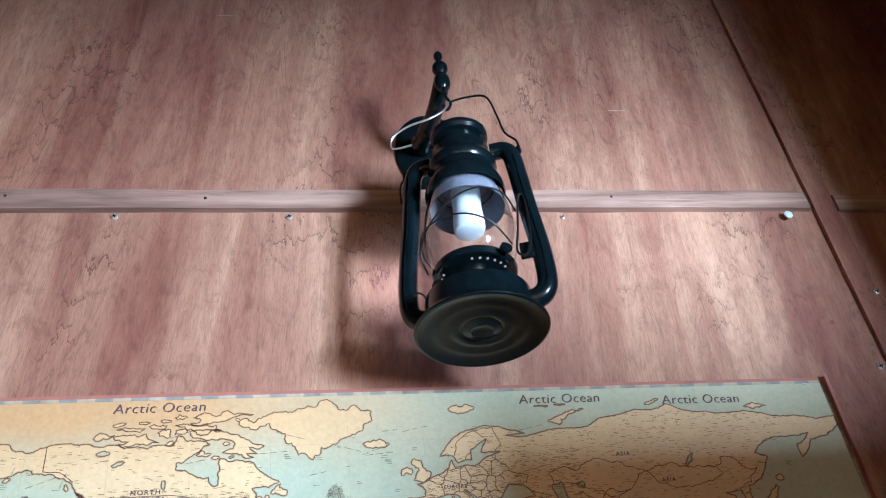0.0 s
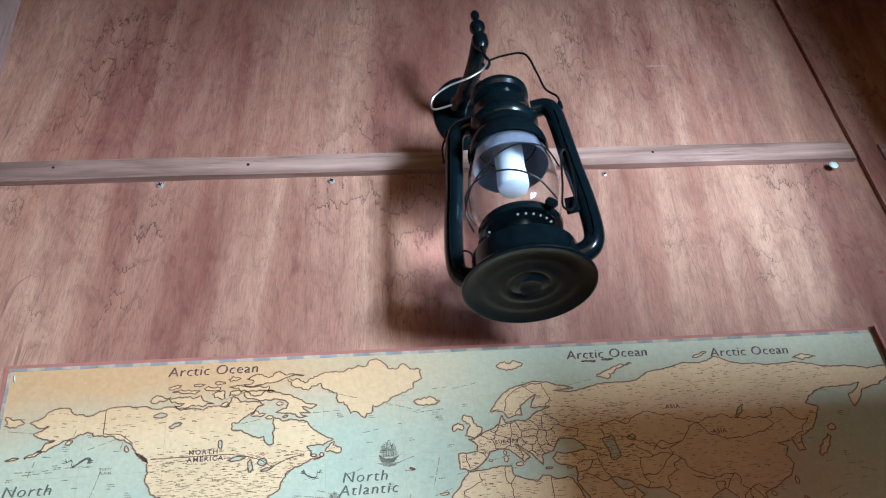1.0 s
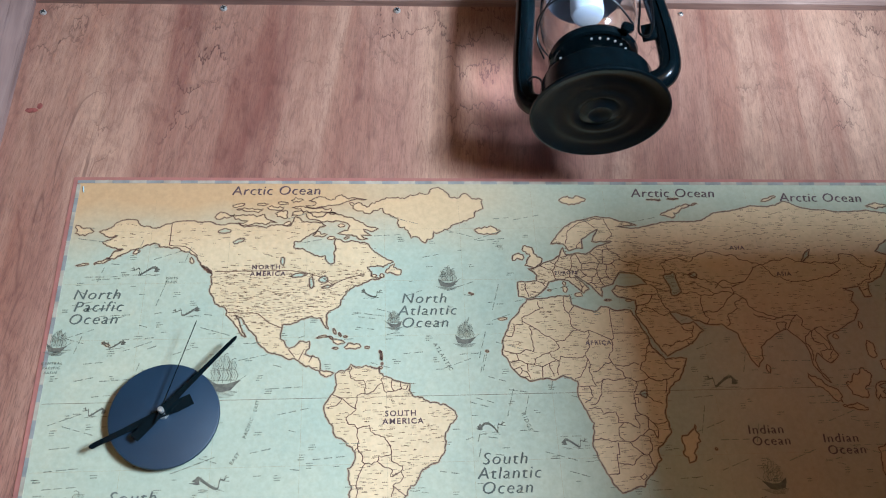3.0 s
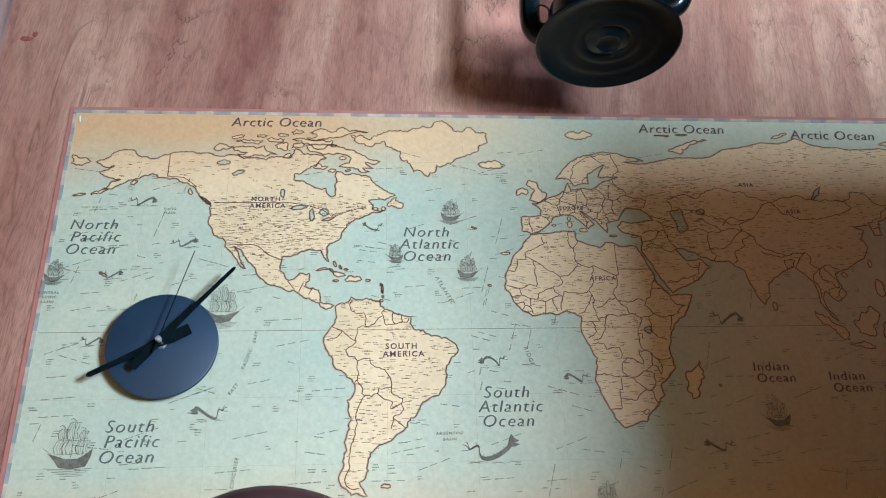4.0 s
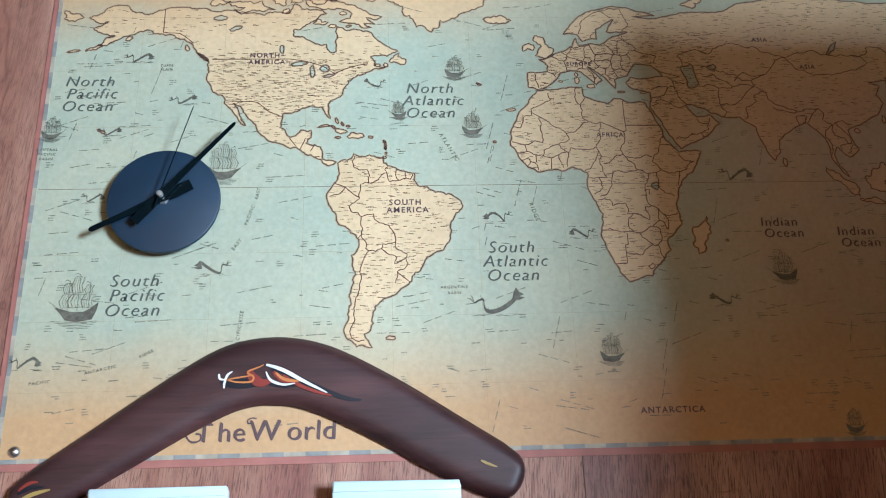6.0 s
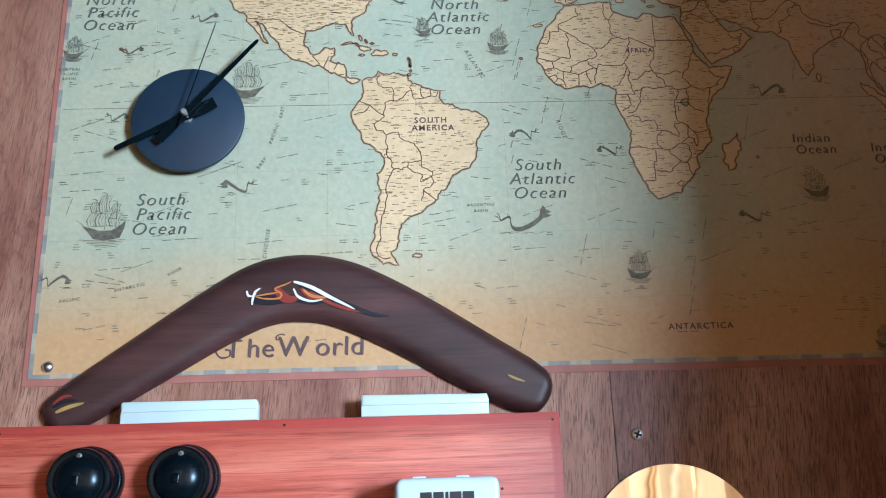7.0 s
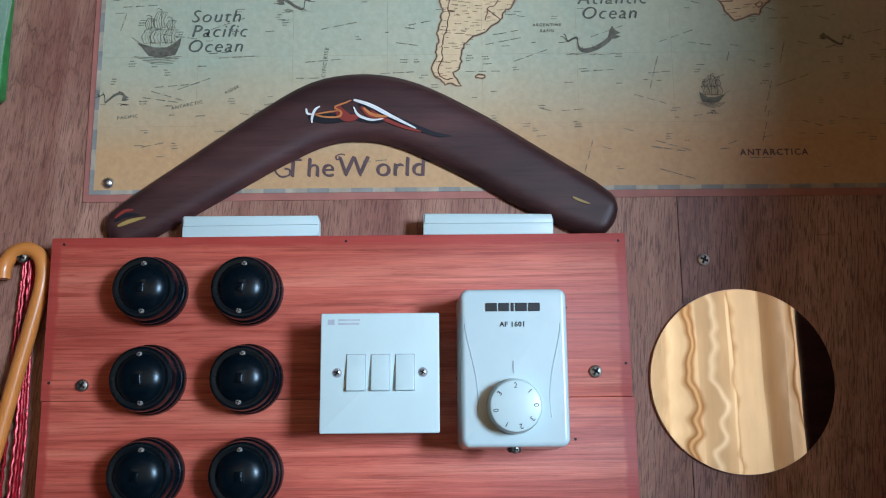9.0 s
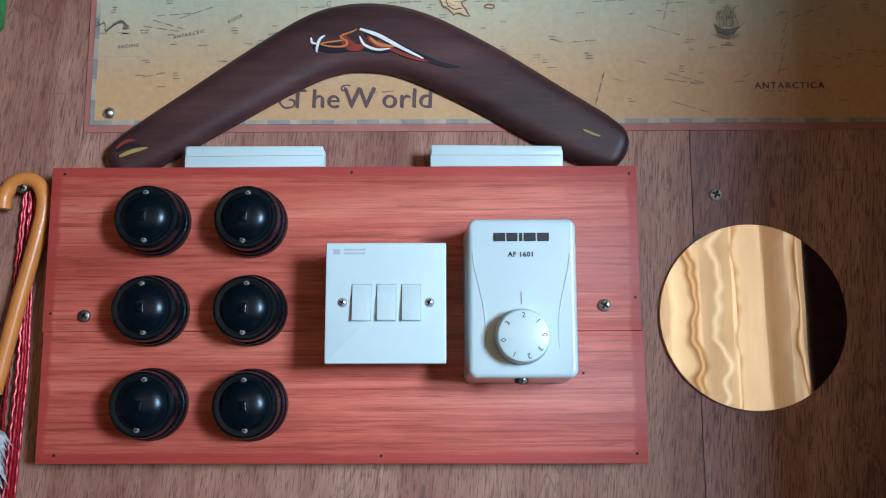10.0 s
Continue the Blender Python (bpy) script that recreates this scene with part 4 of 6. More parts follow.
STEPPE = [[(53.9, 37.3), (57.3, 38.2), (61.2, 36.6), (60.7, 34), (61, 31.5), (60.9, 29.8), (63, 27), (61.6, 25.2)], [(60.9, 29.8), (66.3, 29.9), (69.3, 32), (71, 34.5), (74.5, 37)], [(61.2, 36.6), (64.5, 36.5), (67, 37.3), (71.3, 38), (74.5, 37)], [(56, 41.3), (60, 42), (62.5, 40), (66.5, 37.5)],
          [(56, 45), (58.5, 45.5), (62, 43.5), (66, 42), (69, 41.3), (71, 42.8), (80, 42.3)], [(69, 41), (70.5, 39.6), (73.7, 39.5)], [(67.5, 39.4), (69, 41)], [(49, 46.3), (47.5, 50), (51, 51.6), (59, 50.6), (61.5, 53), (69, 55.3), (77, 53.8), (83, 51), (87.3, 49.2)]]
GOBI = [[(87.3, 49.2), (82.5, 45.2), (80, 42.3), (73.8, 39.5), (74.5, 37)], [(87.3, 49.2), (92, 50.7), (98.5, 52), (102, 50.5), (108, 49.5), (114, 50), (119.8, 46.8), (111.8, 43.6), (105, 41.7), (96, 42.7), (91, 45.2), (87.3, 49.2)], [(114, 50), (119.5, 50.2), (120.5, 53.2), (126, 52.8), (130.8, 48), (135, 48.3), (131, 45), (130.6, 42.4)],
        [(124.4, 40), (128, 42), (130.6, 42.4)], [(126.3, 37.8), (128.4, 38.6)]]
INDIES = [[(68.2, 23.7), (70.5, 25.5), (70, 28), (74.5, 31), (74, 33.5), (77.5, 35.5), (74.5, 37)], [(77.5, 35.5), (79, 32), (81, 30.2), (86, 28), (88.8, 27.3), (92, 27.8), (97, 28.2)], [(80.2, 28.8), (84, 27.4), (88.1, 26.4), (88.8, 27.3)], [(88.9, 21.8), (88.2, 25), (89.8, 25.3), (92.3, 25), (91.3, 23.5), (92.3, 21)],
          [(92.3, 21), (93.3, 24), (95, 26.5), (97, 28.2)], [(97, 28.2), (98.7, 25.8), (97.7, 24), (101.2, 21.5)], [(101.2, 21.5), (98.2, 19.5), (97.8, 18), (98.8, 15.5), (99.5, 12), (98.6, 10)]]
MEKONG = [[(101.2, 21.5), (102.2, 22.4), (104, 20.5), (105.2, 18.7), (107.5, 15.5), (106, 14)], [(101.2, 21.5), (100.5, 19.5), (101, 17.6), (104.7, 16.5), (105.6, 14.3), (102.5, 13.6), (102.8, 11.8)], [(102.2, 22.4), (105.3, 23.3), (108, 21.5)], [(105.6, 14.3), (107.5, 14), (106, 11.2), (104.5, 10.4)]]
NORDIC = [[(28.2, 69.8), (29, 66.5), (30.5, 63.5), (28, 60.5)], [(28, 59.4), (27.5, 57.5), (28.2, 56), (31, 54.5), (32.5, 53), (31.5, 52), (35, 50.8), (39.5, 49.8), (38.2, 47.2)], [(11.2, 59), (12.3, 61.5), (12.2, 63.5), (14.5, 66), (18, 68.4), (20.5, 69), (25.8, 69.6), (28.2, 69.8)], [(20.5, 69), (24, 66)]]
# Europe's small countries: half-way lines between their middles, bent a little
IN_EUROPE = [(-8, 39.5), (-4, 40), (2.5, 46.5), (4.5, 50.7), (5.5, 52.3), (10, 51), (8.2, 46.8), (14, 47.5), (12.5, 42.5), (9, 56), (15, 49.8), (19.5, 48.7), (19.5, 52), (19.2, 47), (16, 45.5), (18, 44), (21, 44), (20, 41), (21.5, 41.6), (22, 39.5), (25, 42.7), (25, 46), (28.6, 47), (31, 49), (28, 53.5),
             (24, 55.3), (25, 57), (26, 58.8)]


def border_lines(seeds, shore, bend, seed):
    """The Voronoi edges of the seeds, kept where they lie on the land."""
    lines = []
    for i, (ax, ay) in enumerate(seeds):
        for j in range(i + 1, len(seeds)):
            bx, by = seeds[j]
            mx, my, dx, dy = (ax + bx) / 2, (ay + by) / 2, -(by - ay), bx - ax
            lo, hi = -4.0, 4.0
            for k, (cx, cy) in enumerate(seeds):
                if k in (i, j):
                    continue
                # stay nearer to a than to c
                ex, ey = cx - ax, cy - ay
                rhs = (cx * cx + cy * cy - ax * ax - ay * ay) / 2 - (mx * ex + my * ey)
                slope = dx * ex + dy * ey
                if abs(slope) < 1e-9:
                    if rhs < 0:
                        lo, hi = 1, 0
                elif slope > 0:
                    hi = min(hi, rhs / slope)
                else:
                    lo = max(lo, rhs / slope)
                if lo >= hi:
                    break
            if lo >= hi:
                continue
            n = max(3, int((hi - lo) * math.hypot(dx, dy) / 0.8))
            run = []
            for s in range(n + 1):
                t = lo + (hi - lo) * s / n
                x, y = mx + dx * t, my + dy * t
                w = noise.noise_vector((x * 0.22, y * 0.22, seed))
                w2 = noise.noise_vector((x * 0.7, y * 0.7, seed + 5))
                p = (x + bend * w.x + bend * 0.35 * w2.x, y + bend * w.y + bend * 0.35 * w2.y)
                if p[0] < 30 and p[1] < 60 and inside(p, shore):
                    run.append(geo(*p))
                else:
                    if len(run) > 1:
                        lines.append(run)
                    run = []
            if len(run) > 1:
                lines.append(run)
    return lines


bm = bmesh.new()
lines = border_lines(IN_EUROPE, shores[3], 1.6, 3)
for land, sets in ((2, (AFRICA_NORTH, AFRICA_NILE, AFRICA_WEST, AFRICA_MIDDLE, AFRICA_EAST, AFRICA_SOUTH)), (1, (ANDES, PAMPAS)), (3, (ARABIA, STEPPE, GOBI, INDIES, MEKONG, NORDIC))):
    for run in [r for group in sets for r in group]:
        straight = len(run) == 2
        bent = wiggled(run, 0.012 if straight else 0.10, False, 1.1, len(lines))
        lines.append([geo(*p) for p in bent if inside(p, shores[land])])
lines = [run for run in lines if len(run) > 1]
for run in ([(-123, 49), (-95, 49)], [(-95, 49), (-89, 48), (-83, 46), (-79, 43), (-75, 45), (-70, 46.5), (-67, 47)], [(-117, 32.5), (-106, 31.8), (-103, 29), (-97, 26)], [(-141, 69.6), (-141, 60)], [(-141, 60), (-135, 59.5), (-130, 55.5)],
            [(-94.5, 18), (-92, 15)], [(-89, 17.5), (-90.5, 14)], [(-85.5, 15.8), (-87, 13)], [(-83.8, 11), (-85.5, 11)], [(-140, 0.5), (-139, 0.2)]):
    lines.append([geo(*p) for p in (wiggled(run, 0.05, False, 1.5, 4) if run[0][1] not in (49, 69.6) else run)])
for run in lines:
    ribbon(bm, run, 0.00050, Y_BORDER)
tagged(part("border_print", bm, COAST, wall_map, "brown printed country borders", smooth=False), kind="stuff")
bm = bmesh.new()
for z in (0.2430,):
    ribbon(bm, [(0.010 + 0.937 * i / 60, z) for i in range(61)], 0.00022, Y_LAND - 0.00005)
part("equator_line", bm, INK, wall_map, "thin printed equator line", smooth=False)
bm = bmesh.new()
for k in range(1, 12):
    ribbon(bm, [(0.0095 + 0.938 * k / 12, 0.012 + 0.462 * i / 30) for i in range(31)], 0.00010, Y_LAND - 0.00004)
for k in (0.06, 0.12, 0.18, 0.305, 0.365, 0.425):
    ribbon(bm, [(0.010 + 0.937 * i / 60, k) for i in range(61)], 0.00010, Y_LAND - 0.00004)
tagged(part("grid_print", bm, HALO, wall_map, "faint printed grid", smooth=False), kind="stuff")

# unreadable small print: short bars, close on the land, in slanting strings over the sea
rnd = random.Random(21)
bars, sea_bars = bmesh.new(), bmesh.new()


def bar(bm, x, z, length, half, turn, y=Y_TEXT):
    c, s = math.cos(turn), math.sin(turn)
    v = [bm.verts.new((x + c * a - s * b, y, z + s * a + c * b)) for a, b in ((0, -half), (length, -half), (length, half), (0, half))]
    bm.faces.new(v)


def word(bm, x, z, length, half, turn):
    done = 0.0
    while done < length:
        w = rnd.uniform(0.0006, 0.0016)
        bar(bm, x + math.cos(turn) * done, z + math.sin(turn) * done, min(w, length - done), half * rnd.uniform(0.7, 1.2), turn)
        done += w + rnd.uniform(0.0002, 0.0005)


boxes_of = [(0, -165, -60, 16, 70, 1500), (0, -124, -68, 26, 49, 420), (1, -81, -36, -54, 11, 800), (2, -17, 50, -34, 36, 1150), (3, -9, 150, 2, 74, 2300), (3, -9, 60, 30, 60, 900)]
for which, a0, a1, b0, b1, count in boxes_of:
    for k in range(count):
        p = (rnd.uniform(a0, a1), rnd.uniform(b0, b1))
        if which == 0 and p[1] > 52 and rnd.random() < 0.6:
            continue
        if inside(p, shores[which]):
            x, z = geo(*p)
            word(bars, x, z, rnd.uniform(0.002, 0.0058), 0.00028, rnd.gauss(0, 0.03))
for k in range(760):
    p = (rnd.uniform(-178, 150), rnd.uniform(-82, 72))
    if any(inside(p, s) for s in shores[:5]):
        continue
    x, z = geo(*p)
    if rnd.random() < 0.55:
        turn, n = rnd.choice((0.0, 0.08, 0.20, 0.35, -0.15, -0.3, 0.05, 1.3)), rnd.randint(1, 3)
        for i in range(n):
            xx, zz = x + math.cos(turn) * 0.0105 * i, z + math.sin(turn) * 0.0105 * i
            if 0.012 < xx < 0.93 and 0.012 < zz < 0.47:
                word(sea_bars, xx, zz, rnd.uniform(0.006, 0.009), 0.00040, turn)
    else:
        for i in range(rnd.randint(1, 3)):
            word(sea_bars, x + rnd.uniform(-0.001, 0.001), z - 0.0022 * i, rnd.uniform(0.003, 0.007), 0.00040, 0.02)
tagged(part("land_print", bars, INK, wall_map, "tiny unreadable place names", smooth=False), kind="stuff")
SEA_INK = plain("grey_green_print", (0.17, 0.17, 0.12), 0.7, 0.0, 0.25, 150)
tagged(part("sea_print", sea_bars, SEA_INK, wall_map, "small unreadable slanting sea names", smooth=False), kind="stuff")

# lettering
TITLE = plain("title_ink_brown", (0.11, 0.066, 0.066), 0.7, 0.0, 0.2, 90)
SEA_TITLE = plain("sea_title_ink", (0.115, 0.125, 0.100), 0.7, 0.0, 0.2, 90)
for x, z, turn in ((0.210, 0.4700, 0.0), (0.633, 0.4640, 0.5), (0.796, 0.4570, 1.0)):
    lettering("sea_name", "Arctic Ocean", x, z - 0.002, Y_TEXT, 0.0160, TITLE, wall_map, 0.14, 1.06, turn, bold=-0.00040, nib=0.00058)
for words, x, z, step in ((("North", "Pacific", "Ocean"), 0.043, 0.3510, 0.0132), (("North", "Atlantic", "Ocean"), 0.360, 0.3420, 0.0132), (("South", "Pacific", "Ocean"), 0.101, 0.1530, 0.0132),
                          (("South", "Atlantic", "Ocean"), 0.428, 0.1790, 0.0132), (("Indian", "Ocean"), 0.676, 0.2010, 0.0110), (("Indian", "Ocean"), 0.746, 0.1910, 0.0112)):
    for k, w in enumerate(words):
        lettering("sea_name", w, x + (0.003 if k == 1 else 0.0), z - step * k - 0.0025, Y_TEXT, 0.0158 if len(words) > 2 else 0.0125, SEA_TITLE if len(words) > 2 else TITLE, wall_map, 0.24 if len(words) > 2 else 0.06, 1.15, bold=-0.00040 if len(words) > 2 else -0.00028, nib=0.00056 if len(words) > 2 else 0.00046)
for w, x, z, size in (("NORTH", 0.204, 0.3795, 0.0070), ("AMERICA", 0.206, 0.3720, 0.0070), ("SOUTH", 0.335, 0.2240, 0.0076), ("AMERICA", 0.337, 0.2165, 0.0076), ("AFRICA", 0.529, 0.2915, 0.0064), ("ASIA", 0.690, 0.3965, 0.0064),
                      ("ASIA", 0.733, 0.3650, 0.0064), ("ANTARCTICA", 0.556, 0.0310, 0.0074), ("EUROPE", 0.506, 0.3695, 0.0056)):
    lettering("continent_name", w, x, z, Y_TEXT, size, TITLE, wall_map, 0.0, 1.25, bold=0.00012)
for w, x, z, turn, size in (("PACIFIC", 0.1980, 0.2152, -72, 0.0045), ("EAST", 0.1876, 0.1869, -55, 0.0045), ("PACIFIC RISE", 0.1938, 0.1103, -84, 0.0045), ("ATLANTIC", 0.3751, 0.2814, 62, 0.0055), ("RIDGE", 0.4501, 0.2152, 72, 0.0055), ("ARGENTINE", 0.3762, 0.1439, 0, 0.0036),
                            ("BASIN", 0.3762, 0.1386, 0, 0.0036), ("CENTRAL", 0.0125, 0.2814, 0, 0.0036), ("PACIFIC", 0.0125, 0.2767, 0, 0.0036), ("BASIN", 0.0125, 0.2720, 0, 0.0036), ("TUFTS", 0.1125, 0.3696, 0, 0.0034), ("PLAIN", 0.1125, 0.3654, 0, 0.0034), ("ANTARCTIC", 0.0804, 0.0770, -12, 0.0038),
                            ("RIDGE", 0.1171, 0.0900, -28, 0.0036), ("PACIFIC", 0.0322, 0.0672, -6, 0.0038), ("EAST", 0.2042, 0.2363, -80, 0.0042)):
    lettering("small_sea_name", w, x, z, Y_TEXT, size, SEA_INK, wall_map, 0.1, 1.3, turn)
for w, x, size in (("T", 0.1680, 0.0225), ("he", 0.1905, 0.0230), ("W", 0.2168, 0.0245), ("orld", 0.2550, 0.0232)):
    lettering("title", w, x, 0.0165, Y_TEXT, size, TITLE, wall_map, 0.04, 1.05, bold=-0.00035, nib=0.0008)
# the curled flourishes of the two capitals
for curve, half in (([(0.1725, 0.0335), (0.1640, 0.0345), (0.1560, 0.0300), (0.1540, 0.0225), (0.1585, 0.0170), (0.1650, 0.0180), (0.1655, 0.0225), (0.1615, 0.0235)], 0.00085), ([(0.2100, 0.0345), (0.2065, 0.0352), (0.2030, 0.0335), (0.2035, 0.0308), (0.2058, 0.0312)], 0.00075)):
    bm = bmesh.new()
    ribbon(bm, [(p.x, p.z) for p in smooth_path([(x, 0, z) for x, z in curve], 6)], half, Y_TEXT - 0.00003)
    part("title_flourish", bm, TITLE, wall_map, smooth=False)

# engraved ships and curled sea ornaments
ENGRAVE = plain("engraving_ink", (0.13, 0.12, 0.085), 0.7, 0.0, 0.35, 260)


def ship(x, z, s, flip=1):
    """An engraved galleon: a hatched hull with a high stern, and billowing sails."""
    bm = bmesh.new()
    u = 0.010 * s

    def at(a, b):
        return x + flip * a * u, z + b * u
    patch(bm, [at(a, b) for a, b in ((-0.75, -0.95), (0.0, -1.08), (0.55, -0.98), (0.85, -0.60), (1.15, -0.30), (0.70, -0.42), (0.30, -0.55), (-0.30, -0.55), (-0.60, -0.38), (-1.0, -0.05), (-0.95, -0.45))], Y_TEXT)
    ribbon(bm, [at(0.8, -0.45), at(1.45, 0.0)], 0.00018, Y_TEXT - 0.00001)
    for m, h, wide in ((-0.52, 0.95, 0.30), (0.02, 1.40, 0.42), (0.50, 1.05, 0.34)):
        ribbon(bm, [at(m, -0.5), at(m, h)], 0.00020, Y_TEXT - 0.00002)
        for lo_, hi_, k in ((-0.35, 0.35, 1.0), (0.42, h - 0.12, 0.7)):
            w = wide * k
            edge_ = [at(m - w, hi_), at(m + w * 0.7, hi_ + 0.04), at(m + w * 1.35, (lo_ + hi_) / 2), at(m + w * 0.95, lo_), at(m - w * 0.8, lo_ + 0.06), at(m - w * 0.35, (lo_ + hi_) / 2)]
            ribbon(bm, edge_, 0.00022, Y_TEXT - 0.00003, True)
            for q in range(5):
                t = (q + 0.5) / 5
                a = m - w * 0.9 + 2 * w * t
                ribbon(bm, [at(a, hi_), at(a + 0.35 * w, (lo_ + hi_) / 2), at(a + 0.05 * w, lo_ + 0.04)], 0.00013, Y_TEXT - 0.00004)
        ribbon(bm, [at(m, h), at(m + 0.16, h + 0.10), at(m + 0.26, h + 0.04)], 0.00030, Y_TEXT - 0.00002)
    for k in range(5):
        ribbon(bm, [(x - u * (1.25 - 0.2 * k), z - u * (1.02 + 0.09 * k)), (x, z - u * (1.10 + 0.08 * k)), (x + u * (1.05 - 0.1 * k), z - u * (1.03 + 0.09 * k))], 0.00020, Y_TEXT - 0.00004)
    part("engraved_ship", bm, ENGRAVE, wall_map, smooth=False)


def curl(x, z, s, seed):
    """An engraved sea beast: a tapering, looping body with a head, fins and ripples."""
    bm = bmesh.new()
    r2 = random.Random(seed)
    u = 0.0125 * s
    flip, loops, ph = r2.choice((-1, 1)), r2.uniform(1.1, 1.9), r2.uniform(0.2, 1.2)
    n = 34
    body = []
    for i in range(n):
        t = i / (n - 1)
        body.append((x + flip * u * (-1.0 + 1.8 * t + 0.20 * math.sin(t * 9 + ph)), z + u * (0.34 * (1 - 0.35 * t) * math.sin(2 * math.pi * loops * t + ph) - 0.12 + 0.25 * t)))
    for k in range(5):
        off = (k - 2) * 0.00042 * s
        ribbon(bm, [(px, pz + off * (0.25 + 1.5 * i / n)) for i, (px, pz) in enumerate(body)], 0.00027 * s, Y_TEXT - 0.00001 * k)
    hx_, hz_ = body[-1]
    patch(bm, [(hx_ + flip * a * u, hz_ + b * u) for a, b in ((-0.16, -0.14), (0.10, -0.16), (0.34, -0.06), (0.14, 0.00), (0.32, 0.08), (0.12, 0.20), (0.02, 0.36), (-0.08, 0.18))], Y_TEXT - 0.00007)
    tx_, tz_ = body[0]
    for a, b in ((-0.28, 0.20), (-0.34, -0.04), (-0.16, 0.30)):
        ribbon(bm, [(tx_, tz_), (tx_ + flip * a * u * 0.6, tz_ + b * u * 0.9), (tx_ + flip * a * u, tz_ + b * u)], 0.00034, Y_TEXT - 0.00009)
    for i in range(4, n - 3, 4):
        px, pz = body[i]
        ribbon(bm, [(px, pz), (px - flip * 0.05 * u, pz + 0.17 * u)], 0.00022, Y_TEXT - 0.00011)
    for k in range(6):
        cx, cz = x + r2.uniform(-1, 0.8) * u, z - r2.uniform(0.35, 0.55) * u
        ribbon(bm, [(cx, cz), (cx + 0.2 * u, cz + 0.05 * u), (cx + 0.45 * u, cz)], 0.00018, Y_TEXT - 0.00013)
    part("engraved_ornament", bm, ENGRAVE, wall_map, smooth=False)


for x, z, s, f in ((0.385, 0.367, 0.95, 1), (0.331, 0.321, 0.7, -1), (0.399, 0.305, 0.95, 1), (0.170, 0.267, 1.5, 1), (0.056, 0.138, 1.7, -1), (0.014, 0.303, 0.9, 1), (0.674, 0.158, 1.1, -1), (0.509, 0.086, 1.0, 1), (0.710, 0.019, 0.8, 1)):
    ship(x, z, s, f)
for k, (x, z, s) in enumerate(((0.614, 0.129, 1.0), (0.645, 0.251, 1.2), (0.417, 0.211, 1.0), (0.413, 0.128, 1.8), (0.166, 0.166, 1.2), (0.019, 0.085, 1.0), (0.087, 0.379, 1.0), (0.131, 0.333, 0.9), (0.308, 0.350, 0.8), (0.493, 0.194, 0.9), (0.059, 0.234, 0.8), (0.067, 0.300, 0.8))):
    curl(x, z, s, 70 + k)


pin = thing("thumb_tack", (0.020, -0.0021, 1.513), "chrome domed thumb tack holding the map's corner", "thumb tack")
part("dome", lathe([(0, 0.0034), (0.002, 0.0031), (0.0037, 0.0021), (0.0047, 0.0006), (0.0048, 0), (0, 0)], 24, FACING), CHROME, pin)
roll = [(MAP_W - 0.004 + 0.0045 * math.sin(radians(a)), -0.0062 + 0.0045 * math.cos(radians(a))) for a in range(0, 201, 20)]
bm = bmesh.new()
lo = [bm.verts.new((x, y, 0.0)) for x, y in roll]
hi = [bm.verts.new((x, y, map_top(MAP_W))) for x, y in roll]
for i in range(len(roll) - 1):
    bm.faces.new((lo[i], lo[i + 1], hi[i + 1], hi[i]))
part("curled_edge", bm, MARGIN, wall_map, "paper edge curling off the wall")
for x, z, a in ((0.012, 1.976, 80), (0.930, 1.974, 8)):
    st = thing("staple", (x, -0.0022, z), "small white staple holding the map's corner", "staple", "staples in the map")
    part("crown", box(-0.0035, -0.0008, -0.0006, 0.0035, 0.0006, 0.0006, 0.0003), WHITE, st)
    st.rotation_euler[1] = radians(a)

# ---- clock stuck on the map ----
clock = thing("wall_clock", (0.1235, 0, 1.7255), "round navy-blue wall clock with black hands over the map", "clock")
part("face", lathe([(0, 0.0150), (0.0478, 0.0150), (0.0486, 0.0146), (0.0490, 0.0138), (0.0490, 0.0118), (0.0486, 0.0112), (0, 0.0112)], 96, FACING), NAVY, clock, "matt navy disc")
part("movement", box(-0.026, -0.0112, -0.026, 0.026, -0.0021, 0.026, 0.002), BAKELITE, clock)


def clock_hand(name, dx, dz, tail, half, y, tip_half=0.0012):
    length = math.hypot(dx, dz)
    ax, az = dx / length, dz / length
    px, pz = -az, ax
    outline = []
    for along, side in ((-tail, half), (-tail, -half), (-tail * 0.45, -half * 1.05), (0.0, -half * 0.75), (length * 0.55, -half * 0.5), (length * 0.97, -tip_half), (length, -tip_half * 0.4),
                        (length, tip_half * 0.4), (length * 0.97, tip_half), (length * 0.55, half * 0.5), (0.0, half * 0.75), (-tail * 0.45, half * 1.05)):
        outline.append((ax * along + px * side, az * along + pz * side))
    return part(name, plate(outline, y, y - 0.0008), BLACK_PAINT, clock)


clock_hand("hour_hand", -0.0590, -0.0302, 0.0275, 0.0052, -0.0205, 0.0024)
clock_hand("minute_hand", 0.0605, 0.0710, 0.0320, 0.0042, -0.0245, 0.0017)
clock_hand("second_hand", 0.0235, 0.0860, 0.0130, 0.0006, -0.0285, 0.0003)
hub = part("hub", lathe([(0, 0.0315), (0.0020, 0.0312), (0.0027, 0.0300), (0.0028, 0.0270), (0.0024, 0.0265), (0.0022, 0.0150), (0, 0.0150)], 24, FACING), STEEL, clock, "bright metal spindle cap")
part("nut", lathe([(0.0, 0.0178), (0.0040, 0.0178), (0.0046, 0.0170), (0.0046, 0.0150), (0, 0.0150)], 6, FACING), STEEL, clock, "small hexagonal brass-bright nut")

# ---- switch board ----
BX, BZ, BW, BH, BY = 0.2085, 1.3540, 0.2195, 0.1090, -0.026


